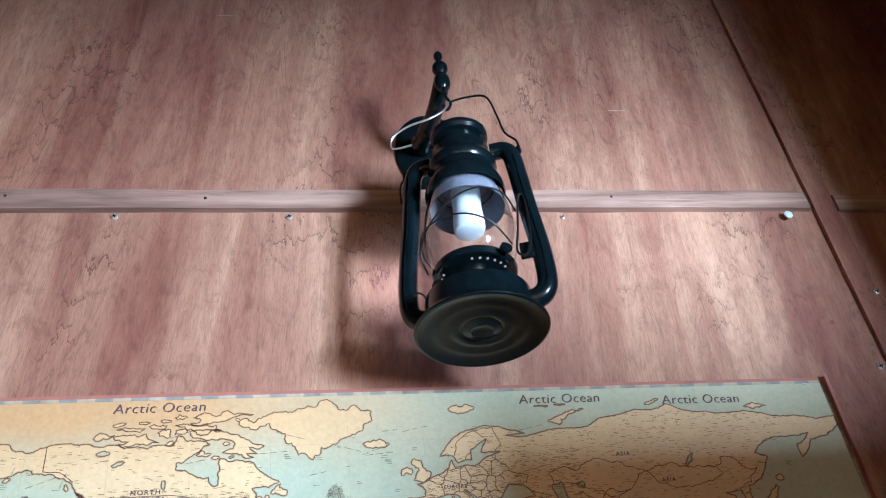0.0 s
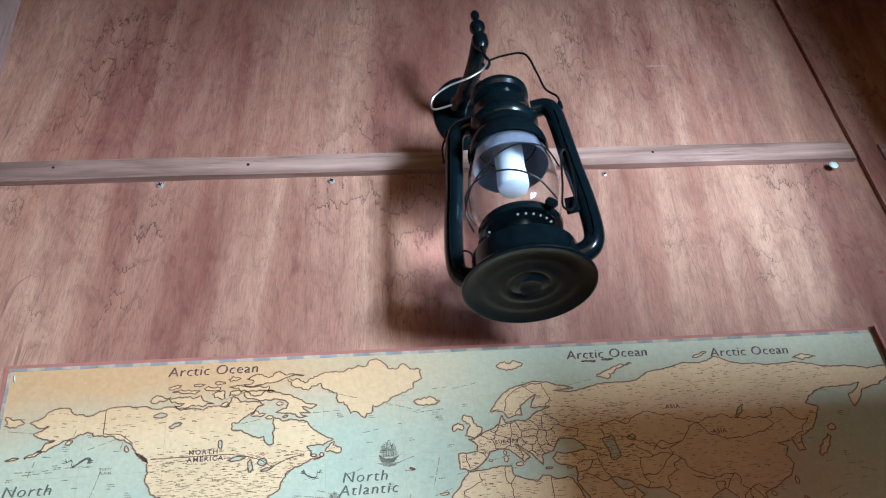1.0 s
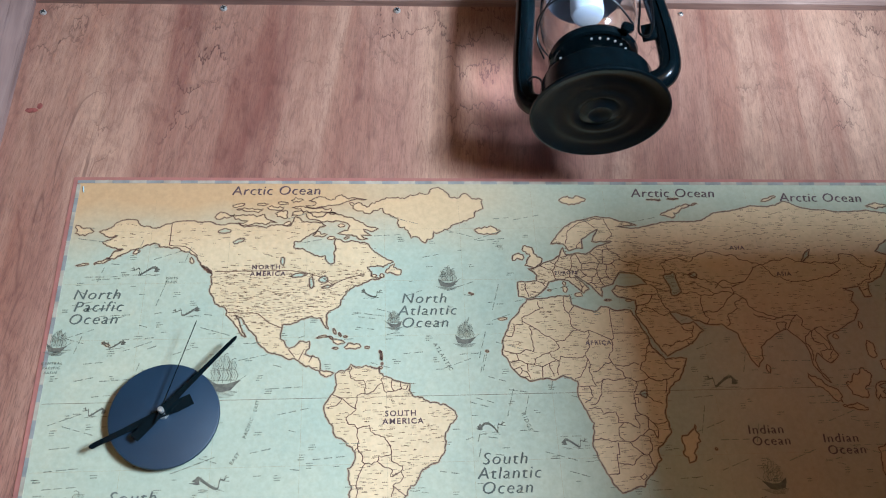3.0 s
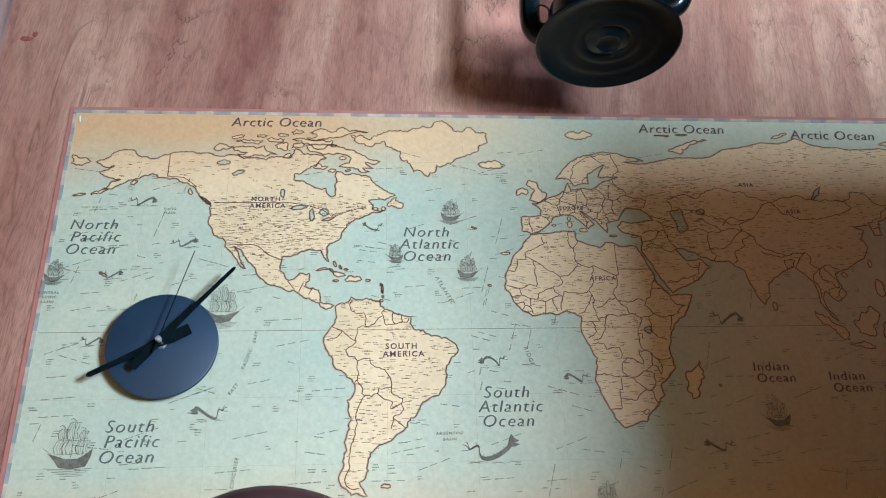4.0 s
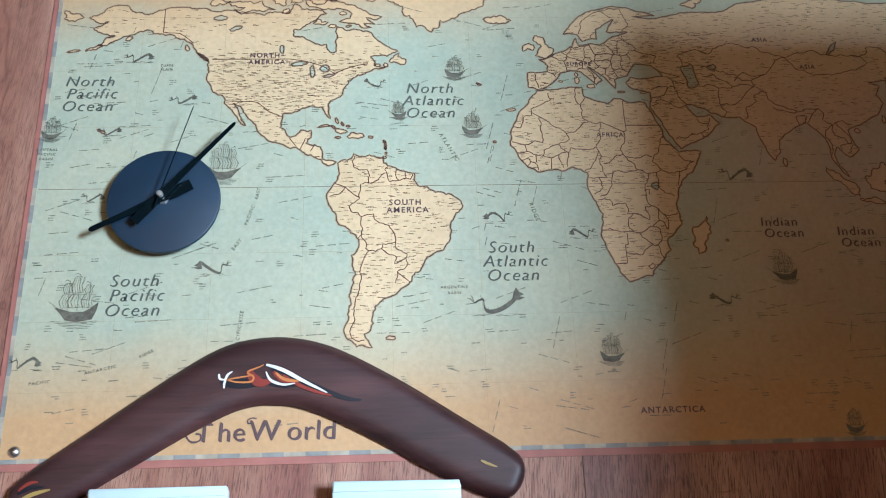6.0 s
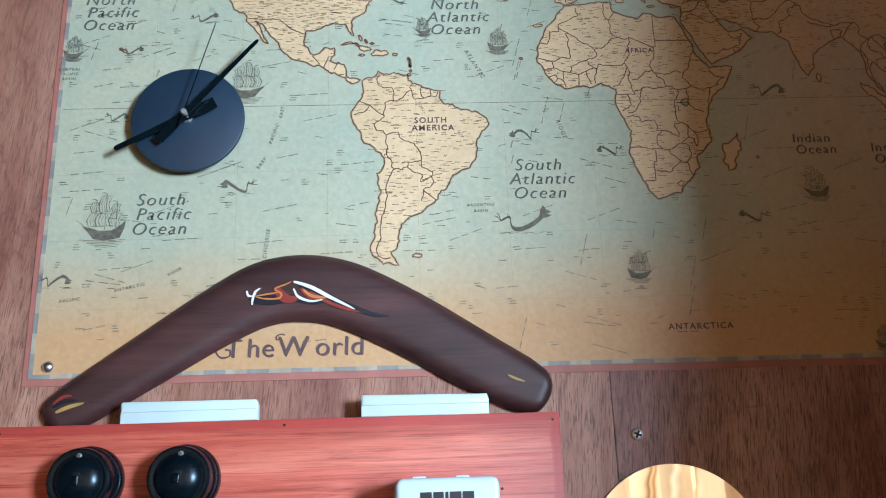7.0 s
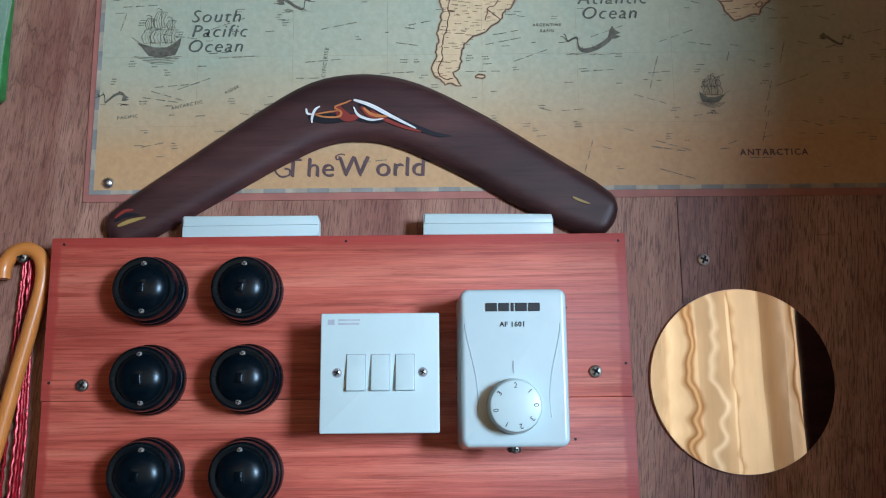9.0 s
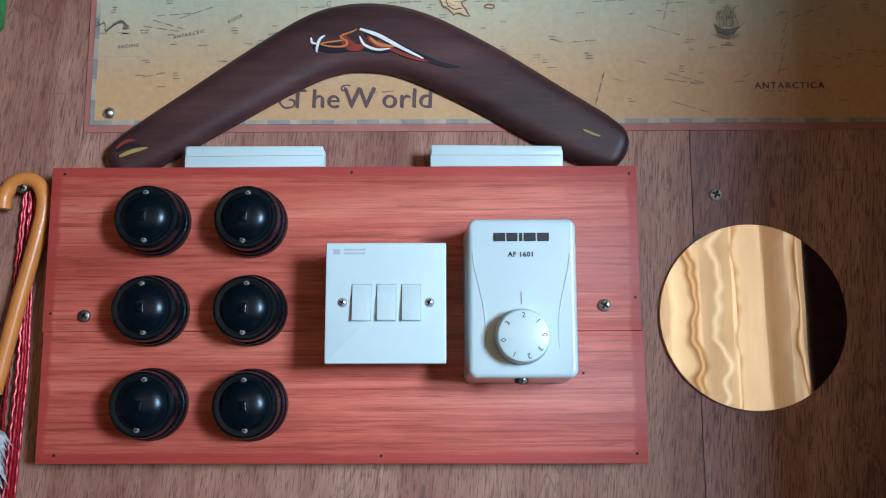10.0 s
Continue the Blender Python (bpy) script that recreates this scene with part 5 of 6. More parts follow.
def stained_board():
    """The board's red stain, thicker and darker along its rim."""
    m = BOARD.copy()
    m.name = "red_board_with_dark_rim"
    nodes, links = m.node_tree.nodes, m.node_tree.links
    b = nodes["Principled BSDF"]
    old = b.inputs["Base Color"].links[0].from_socket
    vec = mapped(nodes, links)
    wob = noise_node(nodes, links, mapped(nodes, links, (30, 30, 90)), 1.0, 4)
    sep = nodes.new("ShaderNodeSeparateXYZ")
    links.new(vec, sep.inputs[0])
    outs = []
    for k, half in ((0, BW), (2, BH)):
        a = nodes.new("ShaderNodeMath")
        a.operation = "ABSOLUTE"
        links.new(sep.outputs[k], a.inputs[0])
        s = nodes.new("ShaderNodeMath")
        s.operation = "MULTIPLY_ADD"
        links.new(wob.outputs[0], s.inputs[0])
        s.inputs[1].default_value = 0.006
        links.new(a.outputs[0], s.inputs[2])
        mr = nodes.new("ShaderNodeMapRange")
        mr.inputs[1].default_value, mr.inputs[2].default_value = half - 0.0058, half - 0.0030
        links.new(s.outputs[0], mr.inputs[0])
        outs.append(mr.outputs[0])
    mx = nodes.new("ShaderNodeMath")
    mx.operation = "MAXIMUM"
    links.new(outs[0], mx.inputs[0])
    links.new(outs[1], mx.inputs[1])
    half_in = nodes.new("ShaderNodeMath")
    half_in.operation = "MULTIPLY"
    half_in.inputs[1].default_value = 0.75
    links.new(mx.outputs[0], half_in.inputs[0])
    links.new(mixed(nodes, links, half_in.outputs[0], old, (0.40, 0.046, 0.036)), b.inputs["Base Color"])
    return m


RIMMED = stained_board()
board = thing("switch_board", (BX, 0, BZ), "red-stained two-plank wooden board carrying switches on the wall", "switch board")
SPLIT = -0.0145
part("plank", box(-BW, BY, SPLIT + 0.0001, BW, 0, BH, 0.0006), RIMMED, board)
part("plank", box(-BW + 0.001, BY + 0.0002, -BH, BW + 0.0015, 0, SPLIT - 0.0001, 0.0006), RIMMED, board)
for sx, sz in ((-0.1885, -0.003), (0.1925, 0.004)):
    cross_screw("screw", sx, BY - 0.0002, sz, 0.0046, DULL_STEEL, "", parent=board, tilt=35)
for sx, sz in ((-0.210, 0.104), (0.006, 0.1045), (0.214, 0.103), (-0.205, -0.103), (0.03, -0.1035), (0.213, -0.102), (-0.214, -0.001), (0.2155, 0.010), (0.105, 0.038), (0.172, 0.052), (0.09, 0.0), (0.176, -0.045)):
    part("nail_hole", lathe([(0, 0.0003), (0.0011, 0.0002), (0.0011, -0.0005), (0, -0.0005)], 8, FACING), DARK, board, at=(sx, BY, sz))


def round_switch(x, z):
    s = thing("round_switch", (x, BY, z), "round black bakelite toggle switch screwed to the red board", "light switch", "round switches on the board")
    part("base", lathe([(0, 0), (0.0272, 0), (0.0276, 0.0008), (0.0274, 0.0085), (0.0266, 0.0097), (0.0258, 0.0101), (0.0258, 0.0110), (0, 0.0110)], 64, FACING), BAKELITE, s)
    cap = part("cap", lathe([(0.0260, 0.0110), (0.0266, 0.0118), (0.0264, 0.0165), (0.0255, 0.0177), (0.0250, 0.0182), (0.0252, 0.0192), (0.0249, 0.0262), (0.0242, 0.0292), (0.0226, 0.0306),
                       (0.0206, 0.0308), (0.0196, 0.0303), (0.0188, 0.0304), (0.0172, 0.0322), (0.0148, 0.0342), (0.0110, 0.0361), (0.0060, 0.0373), (0, 0.0377)], 64, FACING), BAKELITE, s)
    part("slot", plate(round_rect(-0.0040, -0.0058, 0.0040, 0.0058, 0.0006), -0.0340, -0.0379, bevel=0.0003), BAKELITE, cap)
    part("toggle", plate(round_rect(-0.0030, -0.0046, 0.0030, 0.0030, 0.0006), -0.0360, -0.0388, bevel=0.0010, seg=3), BAKELITE, cap)
    for dz in (0.0182, -0.0182):
        head = part("screw_head", lathe([(0, 0.0326), (0.0014, 0.0324), (0.0021, 0.0316), (0.0021, 0.0296), (0, 0.0296)], 16, FACING), STEEL, s, at=(0, 0, dz))
        slot = part("cross_slot", box(-0.0003, -0.0329, -0.0015, 0.0003, -0.0321, 0.0015, bm=box(-0.0015, -0.0329, -0.0003, 0.0015, -0.0321, 0.0003)), DARK, head, smooth=False)
        slot.rotation_euler[1] = radians(30 + 900 * dz)
    for ob in s.children_recursive:
        ob.data.transform(Matrix.Diagonal((0.94, 0.88, 0.94, 1)))
        ob.location.z *= 0.94
    return s


first = round_switch(0.0700, 1.4203)
for x, z, a in ((0.1420, 1.4198, 5), (0.0715, 1.3545, -4), (0.1435, 1.3545, 3), (0.0735, 1.2873, 6), (0.1455, 1.2868, -3)):
    copy_thing(first, pose(x, BY, z, 0, a, 0))

plate_switch = thing("wall_switch", (0.2440, BY, 1.3563), "square white three-gang rocker switch on the red board", "light switch")
part("back_box", box(-0.0400, -0.0345, -0.0400, 0.0400, 0, 0.0400, 0.0015), WHITE, plate_switch)
part("plate", plate(round_rect(-0.0415, -0.0415, 0.0415, 0.0415, 0.0012), -0.0345, -0.0440, bevel=0.0009, seg=3), WHITE, plate_switch)
for k, x in enumerate((-0.0165, 0.0006, 0.0176)):
    part("rocker_well", box(x - 0.0068, -0.04425, -0.0128, x + 0.0068, -0.0437, 0.0128), GREY_INK, plate_switch, "thin grey gap round the rocker", smooth=False)
    bm = bmesh.new()
    prof = [(-0.0440, 0.0123), (-0.0452, 0.0123), (-0.0460, 0.0030), (-0.0478, -0.0118), (-0.0474, -0.0125), (-0.0440, -0.0125)]
    rows_ = [[bm.verts.new((x + sx * 0.0063, y, z)) for y, z in prof] for sx in (-1, 1)]
    bm.faces.new(rows_[0])
    bm.faces.new(rows_[1])
    for i in range(len(prof)):
        j = (i + 1) % len(prof)
        bm.faces.new((rows_[0][i], rows_[0][j], rows_[1][j], rows_[1][i]))
    bmesh.ops.bevel(bm, geom=bm.edges[:], offset=0.0003, segments=2, profile=0.5, affect="EDGES")
    part("rocker", bm, WHITE, plate_switch)
for x in (-0.0297, 0.0300):
    part("screw_well", lathe([(0, 0.0442), (0.0034, 0.0442), (0.0034, 0.0430), (0, 0.0430)], 24, FACING), GREY_INK, plate_switch, at=(x, 0, 0))
    cross_screw("screw", x, -0.0425, 0, 0.0028, STEEL, "", parent=plate_switch, tilt=25)
bm = box(-0.0365, -0.0443, 0.0335, -0.0318, -0.0438, 0.0372)
for k, w in enumerate((0.0150, 0.0145)):
    box(-0.0290, -0.0443, 0.0360 - 0.0026 * k, -0.0290 + w, -0.0438, 0.0374 - 0.0026 * k, bm=bm)
part("faint_print", bm, plain("faint_grey_print", (0.50, 0.53, 0.57), 0.5), plate_switch, "faint grey printed bars", smooth=False)

# ---- fan regulator ----
reg = thing("fan_regulator", (0.3365, BY, 1.3585), "white fan speed regulator with a numbered round dial", "fan regulator")
bm = plate(round_rect(-0.0385, -0.0570, 0.0380, 0.0555, 0.006), 0.0, -0.0518, bevel=0.0036, seg=4)
for v in bm.verts:
    if v.co.y < -0.03:                      # the cover tapers towards its front
        v.co.x = v.co.x * 0.965 + 0.0010
        v.co.z = v.co.z * 0.962 + 0.0012
part("body", bm, WHITE_GLOSS, reg)
# the left moulding's shade is put into its colour, the right stays white
GROOVE_SHADE = plain("moulding_shadow_line", (0.46, 0.54, 0.58), 0.4)
for s in (-1, 1):
    pts = [(s * (0.0330 - 0.0085 * math.sin(math.pi * min(1, t * 0.62)) ** 1.5), -0.0518, 0.0300 - 0.064 * t) for t in [i / 14 for i in range(15)]]
    part("side_moulding", tube(pts, 0.00045, 6), WHITE_GLOSS if s > 0 else GROOVE_SHADE, reg)
knob = part("knob", lathe([(0, 0.0668), (0.0155, 0.0668), (0.0168, 0.0662), (0.0176, 0.0648), (0.0186, 0.0530), (0.0188, 0.0516), (0, 0.0516)], 72, FACING), WHITE, reg, "white ribbed dial", at=(0, 0, -0.0262))
bm = bmesh.new()
for k in range(72):
    a = 2 * math.pi * k / 72
    tube([(0.0174 * math.cos(a), -0.0645, 0.0174 * math.sin(a)), (0.0186 * math.cos(a), -0.0540, 0.0186 * math.sin(a))], 0.00035, 4, bm)
part("ribs", bm, WHITE, knob)
for ch, deg in (("2", 90), ("1", 46), ("0", 2), ("3", -38), ("2", -76), ("1", -118), ("0", 192), ("3", 142)):
    a = radians(deg)
    lettering("dial_number", ch, 0.0120 * math.cos(a), 0.0120 * math.sin(a), -0.06695, 0.0050, BLACK_INK, knob, turn=90 - deg)
part("pointer", box(-0.0003, -0.0524, -0.0040, 0.0003, -0.0518, 0.0045), GREY_INK, reg, "thin grey index line", smooth=False)
bm = bmesh.new()
for x0, w in ((-0.0185, 0.0079), (-0.0095, 0.0073), (-0.0009, 0.0020), (0.0022, 0.0080), (0.0113, 0.0079)):
    box(x0, -0.0525, 0.0388, x0 + w, -0.0519, 0.0446, bm=bm)
part("logo", bm, BLACK_INK, reg, "black block-shaped maker's mark", smooth=False)
lettering("model_mark", "AF 1601", 0.0, 0.0282, -0.0521, 0.0048, BLACK_INK, reg, spacing=1.1, bold=0.0001)
part("clip_slot", box(-0.0045, -0.046, -0.0572, 0.0045, -0.036, -0.0540, 0.001), DARK, reg)
cross_screw("screw", 0.0, -0.0452, -0.0550, 0.0030, DULL_STEEL, "", parent=reg, tilt=10)
part("lug", box(-0.024, -0.028, 0.0548, -0.014, -0.020, 0.0570, 0.001), WHITE, reg)
part("lug", box(0.008, -0.028, 0.0548, 0.018, -0.020, 0.0570, 0.001), WHITE, reg)

# ---- white blocks on the board's upper edge ----
for x0, x1, tilt, dz in ((0.0880, 0.1935, -1.0, 0.0), (0.2735, 0.3735, 0.6, 0.0)):
    t = thing("plastic_strip", ((x0 + x1) / 2, -0.0205, 1.4632), "short white plastic trunking strip on the board's top edge", "trunking strip", "white strips under the boomerang")
    h = (x1 - x0) / 2
    outline = [(-h, 0.0), (h, 0.0), (h, 0.012), (h - 0.0015, 0.0160), (-h + 0.001, 0.0168), (-h, 0.0155)]
    part("channel", plate(outline, 0.0045, -0.0040, bevel=0.0008), WHITE, t)
    part("lid", plate([(-h + 0.0006, 0.0085), (h - 0.0006, 0.0085), (h - 0.001, 0.0152), (-h + 0.0012, 0.0160)], -0.0038, -0.0049, bevel=0.0005), WHITE, t)
    t.rotation_euler[1] = radians(tilt * 0.3)

# ---- boomerang ----
boom = thing("boomerang", (0.2250, -0.0030, 1.5660), "dark oiled wooden boomerang with a small painted motif", "boomerang")
spine = smooth_path([(-0.2000, 0, -0.0985), (-0.1750, 0, -0.0825), (-0.1250, 0, -0.0505), (-0.0720, 0, -0.0168), (-0.0340, 0, 0.0028), (0.0000, 0, 0.0075), (0.0360, 0, 0.0005), (0.0850, 0, -0.0235),
                     (0.1350, 0, -0.0535), (0.1750, 0, -0.0765), (0.1995, 0, -0.0890)], 8)
widths = np.interp(np.linspace(0, 1, len(spine)), [0, 0.015, 0.04, 0.10, 0.25, 0.40, 0.50, 0.60, 0.78, 0.90, 0.955, 0.985, 1.0], [0.004, 0.0115, 0.0165, 0.0200, 0.0240, 0.0280, 0.0290, 0.0285, 0.0258, 0.0232, 0.0195, 0.0125, 0.004])
bm = bmesh.new()
rings = []
for i, (p, w) in enumerate(zip(spine, widths)):
    d = (spine[min(i + 1, len(spine) - 1)] - spine[max(i - 1, 0)]).normalized()
    nrm = Vector((-d.z, 0, d.x))
    ring = []
    for k in range(21):
        s = -1 + 2 * k / 20
        ring.append(bm.verts.new(p + nrm * (w * s) + Vector((0, -0.0095 * min(1, w / 0.016) * (1 - abs(s) ** 4.5) ** 0.8 - 0.0015, 0))))
    ring += [bm.verts.new(p + nrm * (w * s)) for s in (0.96, 0, -0.96)]
    rings.append(ring)
for a, b in zip(rings, rings[1:]):
    for k in range(len(a)):
        bm.faces.new((a[k], a[(k + 1) % len(a)], b[(k + 1) % len(b)], b[k]))
bm.faces.new(rings[0])
bm.faces.new(rings[-1])
part("blade", bm, JARRAH, boom)
PAINTS = {k: plain("paint_" + k, c, 0.45) for k, c in dict(white=(0.80, 0.80, 0.76), red=(0.24, 0.032, 0.022), orange=(0.55, 0.20, 0.055), black=(0.006, 0.008, 0.014), yellow=(0.36, 0.25, 0.07)).items()}


def stroke(colour, pts, wide, y=-0.0118, name="painted_stroke"):
    """A painted brush stroke that tapers to its end."""
    path = smooth_path([(x - (0.003 if abs(x) < 0.1 else 0), y, z + (0.0075 if abs(x) < 0.1 else 0.003)) for x, z in pts], 6)
    n = len(path)
    rad = [max(0.00020, 0.82 * wide * math.sin(math.pi * (0.12 + 0.84 * i / (n - 1))) ** 0.7) for i in range(n)]
    bm = bmesh.new()
    left, right = [], []
    for i, p in enumerate(path):
        d = (path[min(i + 1, n - 1)] - path[max(i - 1, 0)]).normalized()
        s = Vector((-d.z, 0, d.x)) * rad[i]
        left.append((bm.verts.new(p + s), bm.verts.new(p + s + Vector((0, 0.0016, 0)))))
        right.append((bm.verts.new(p - s), bm.verts.new(p - s + Vector((0, 0.0016, 0)))))
    for i in range(n - 1):
        bm.faces.new((left[i][0], right[i][0], right[i + 1][0], left[i + 1][0]))
        bm.faces.new((left[i][1], left[i][0], left[i + 1][0], left[i + 1][1]))
        bm.faces.new((right[i][0], right[i][1], right[i + 1][1], right[i + 1][0]))
    return part(name, bm, PAINTS[colour], boom)


stroke("black", [(-0.040, -0.010), (-0.030, -0.012), (-0.016, -0.012), (-0.004, -0.009)], 0.0050, -0.01165)
stroke("black", [(0.000, -0.001), (0.016, -0.006), (0.034, -0.015), (0.060, -0.026), (0.074, -0.028)], 0.0028, -0.01165)
stroke("black", [(-0.002, -0.013), (0.012, -0.015), (0.024, -0.014)], 0.0020, -0.01165)
stroke("red", [(-0.018, -0.002), (-0.014, -0.008), (-0.008, -0.012), (0.000, -0.011)], 0.0048, -0.01175)
stroke("red", [(0.010, -0.006), (0.022, -0.014), (0.036, -0.020), (0.050, -0.024)], 0.0018, -0.01180)
stroke("red", [(0.002, -0.003), (0.010, -0.010), (0.020, -0.012)], 0.0026, -0.01175)
stroke("orange", [(-0.038, -0.008), (-0.028, -0.011), (-0.016, -0.011), (-0.014, -0.007), (-0.019, -0.003), (-0.010, 0.001), (-0.006, 0.003)], 0.0010, -0.01195)
stroke("orange", [(-0.036, -0.009), (-0.024, -0.007), (-0.016, -0.006)], 0.0008, -0.01195)
stroke("orange", [(0.004, -0.004), (0.010, -0.009), (0.018, -0.011), (0.024, -0.011)], 0.0016, -0.01195)
stroke("white", [(-0.0375, -0.016), (-0.0370, -0.011), (-0.0350, -0.005), (-0.0310, -0.002)], 0.0012, -0.01215)
stroke("white", [(-0.0420, -0.004), (-0.0410, -0.008), (-0.0370, -0.009)], 0.0011, -0.01215)
stroke("white", [(-0.004, 0.003), (0.010, -0.002), (0.026, -0.011), (0.046, -0.0215)], 0.0019, -0.01215)
stroke("white", [(-0.004, -0.003), (0.000, -0.010), (0.010, -0.014), (0.020, -0.013)], 0.0013, -0.01215)
stroke("yellow", [(-0.1905, -0.0945), (-0.181, -0.0905), (-0.1690, -0.0875)], 0.0019, -0.0120)
stroke("black", [(-0.1930, -0.0905), (-0.185, -0.0860), (-0.1740, -0.0855)], 0.0020, -0.0119)
stroke("red", [(-0.1930, -0.0880), (-0.186, -0.0825), (-0.1790, -0.0815)], 0.0015, -0.0119)
stroke("yellow", [(0.166, -0.0745), (0.172, -0.0775), (0.179, -0.0800)], 0.0013, -0.0119)

# ---- round mirror ----
def wavy_mirror():
    m, nodes, links, b = material("wavy_acrylic_mirror", 0.01, 1.0)
    b.inputs["Base Color"].default_value = (0.93, 0.91, 0.86, 1)
    n = noise_node(nodes, links, mapped(nodes, links, (13, 1, 16)), 1.0, 1.0, 0.4)
    bumped(nodes, links, b, n.outputs[0], 0.018, 0.004)
    return m


mirror = thing("round_mirror", (0.5172, 0, 1.3515), "round frameless mirror stuck on the plywood, reflecting a curtain", "mirror")
part("mirror_glass", lathe([(0, 0.0034), (0.0703, 0.0034), (0.0703, 0.0030), (0, 0.0030)], 128, FACING), wavy_mirror(), mirror)
part("rim", lathe([(0.0690, 0.0029), (0.0703, 0.0029), (0.0706, 0.0026), (0.0706, 0.0004), (0.0680, 0.0004), (0.0680, 0.0028), (0.0690, 0.0029)], 128, FACING), plain("clear_edge", (0.82, 0.80, 0.76), 0.3, 0.0), mirror, "thin polished edge")

# ---- curtain at the window behind the camera, seen in the mirror ----
def fabric(name, colour):
    m, nodes, links, b = material(name, 0.9)
    tr = nodes.new("ShaderNodeBsdfTranslucent")
    mx = nodes.new("ShaderNodeMixShader")
    vec = mapped(nodes, links, (4, 4, 1))
    r = ramp(nodes, [(0.3, tuple(c * 0.85 for c in colour)), (0.7, colour)])
    links.new(noise_node(nodes, links, vec, 6, 4).outputs[0], r.inputs[0])
    # shade and shine of folds, coloured as stripes that repeat and sway with height
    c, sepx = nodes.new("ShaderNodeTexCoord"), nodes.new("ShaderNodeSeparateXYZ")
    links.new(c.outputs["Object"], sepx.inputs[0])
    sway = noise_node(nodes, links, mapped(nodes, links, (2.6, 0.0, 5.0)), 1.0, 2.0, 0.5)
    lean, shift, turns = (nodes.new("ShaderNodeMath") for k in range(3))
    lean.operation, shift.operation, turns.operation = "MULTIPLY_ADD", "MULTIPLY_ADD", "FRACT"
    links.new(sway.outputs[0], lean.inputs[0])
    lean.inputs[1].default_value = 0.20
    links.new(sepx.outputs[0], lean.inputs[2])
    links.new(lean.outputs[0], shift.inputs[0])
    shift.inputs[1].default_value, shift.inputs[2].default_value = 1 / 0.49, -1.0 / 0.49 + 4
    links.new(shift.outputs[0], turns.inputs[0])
    fold_shade = ramp(nodes, [(0.10, (0.95, 0.95, 0.95)), (0.15, (1.18, 1.22, 1.25)), (0.24, (1, 1, 1)), (0.27, (0.42, 0.28, 0.15)), (0.285, (0.9, 0.82, 0.7)), (0.305, (0.50, 0.34, 0.2)), (0.33, (1.0, 1.0, 1.0)), (0.40, (1, 1, 1)), (0.42, (1.5, 1.75, 2.1)), (0.445, (1.0, 1.0, 1.0)),
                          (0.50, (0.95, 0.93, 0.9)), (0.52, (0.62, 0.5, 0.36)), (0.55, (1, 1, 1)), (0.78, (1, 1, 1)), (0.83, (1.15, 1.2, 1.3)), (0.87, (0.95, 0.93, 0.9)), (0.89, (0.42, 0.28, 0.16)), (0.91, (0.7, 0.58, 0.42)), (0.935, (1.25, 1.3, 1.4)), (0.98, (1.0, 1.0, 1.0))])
    links.new(turns.outputs[0], fold_shade.inputs[0])
    cloth = mixed(nodes, links, 1.0, r.outputs[0], fold_shade.outputs[0], "MULTIPLY")
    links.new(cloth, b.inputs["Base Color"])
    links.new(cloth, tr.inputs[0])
    mx.inputs[0].default_value = 0.55
    links.new(b.outputs[0], mx.inputs[1])
    links.new(tr.outputs[0], mx.inputs[2])
    links.new(mx.outputs[0], nodes["Material Output"].inputs[0])
    return m


curtain = thing("curtain", (0, WIN["y"] + 0.07, 0), "cream cloth curtain hanging in folds before the window", "curtain")
bm = bmesh.new()
cx0, cx1, nx, nz = WIN["x0"] - 0.12, CURTAIN_END, 240, 24
grid = []
for i in range(nx + 1):
    x = cx0 + (cx1 - cx0) * i / nx
    col = []
    for j in range(nz + 1):
        z = 0.55 + 1.45 * j / nz
        fold = 0.030 * math.sin(x * 30 + 0.9 * math.sin(x * 9 + z * 0.7)) + 0.015 * math.sin(x * 67 + z * 1.4) + 0.012 * noise.noise((x * 6, z * 1.5, 2.0))
        col.append(bm.verts.new((x + 0.010 * math.sin(x * 60 + z * 2), fold, z)))
    grid.append(col)
for i in range(nx):
    for j in range(nz):
        bm.faces.new((grid[i][j], grid[i + 1][j], grid[i + 1][j + 1], grid[i][j + 1]))
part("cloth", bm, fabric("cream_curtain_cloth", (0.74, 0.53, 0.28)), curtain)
part("rod", tube([(cx0 - 0.05, -0.02, 2.005), (WIN["x1"] + 0.1, -0.02, 2.005)], 0.010, 14), STEEL, curtain)

# ---- hurricane lantern on its bracket ----
LX, LY, LZ = 0.5275, -0.130, 1.9720
bracket = thing("lantern_bracket", (0.5140, 0, 2.3480), "black turned-metal wall bracket with finial, screwed to plywood", "bracket")
part("wall_plate", lathe([(0, 0.012), (0.012, 0.0115), (0.034, 0.0085), (0.043, 0.006), (0.047, 0.003), (0.047, 0), (0, 0)], 48, Matrix.Translation((0.016, 0, -0.004)) @ Matrix.Diagonal((1.05, 1.0, 1.55, 1)) @ FACING), BLACK_PAINT, bracket)
hx, hy = LX - 0.5140, LY
part("arm", tube(smooth_path([(-0.002, -0.004, 0.000), (0.002, -0.045, -0.016), (0.008, -0.095, -0.020), (hx, hy, -0.008)], 8), [0.015] * 6 + [0.0125] * 7 + [0.0105] * 12, 14), BLACK_PAINT, bracket)
part("finial", lathe([(0, -0.018), (0.005, -0.018), (0.0085, -0.014), (0.0100, -0.009), (0.0102, -0.004), (0.0098, 0.002), (0.0080, 0.006), (0.0052, 0.010), (0.0072, 0.013), (0.0098, 0.019),
                      (0.0096, 0.025), (0.0066, 0.030), (0.0034, 0.034), (0.0034, 0.038), (0.0054, 0.042), (0.0056, 0.047), (0.0038, 0.051), (0, 0.0525)], 32, pose(hx, hy, -0.005)), BLACK_PAINT, bracket)
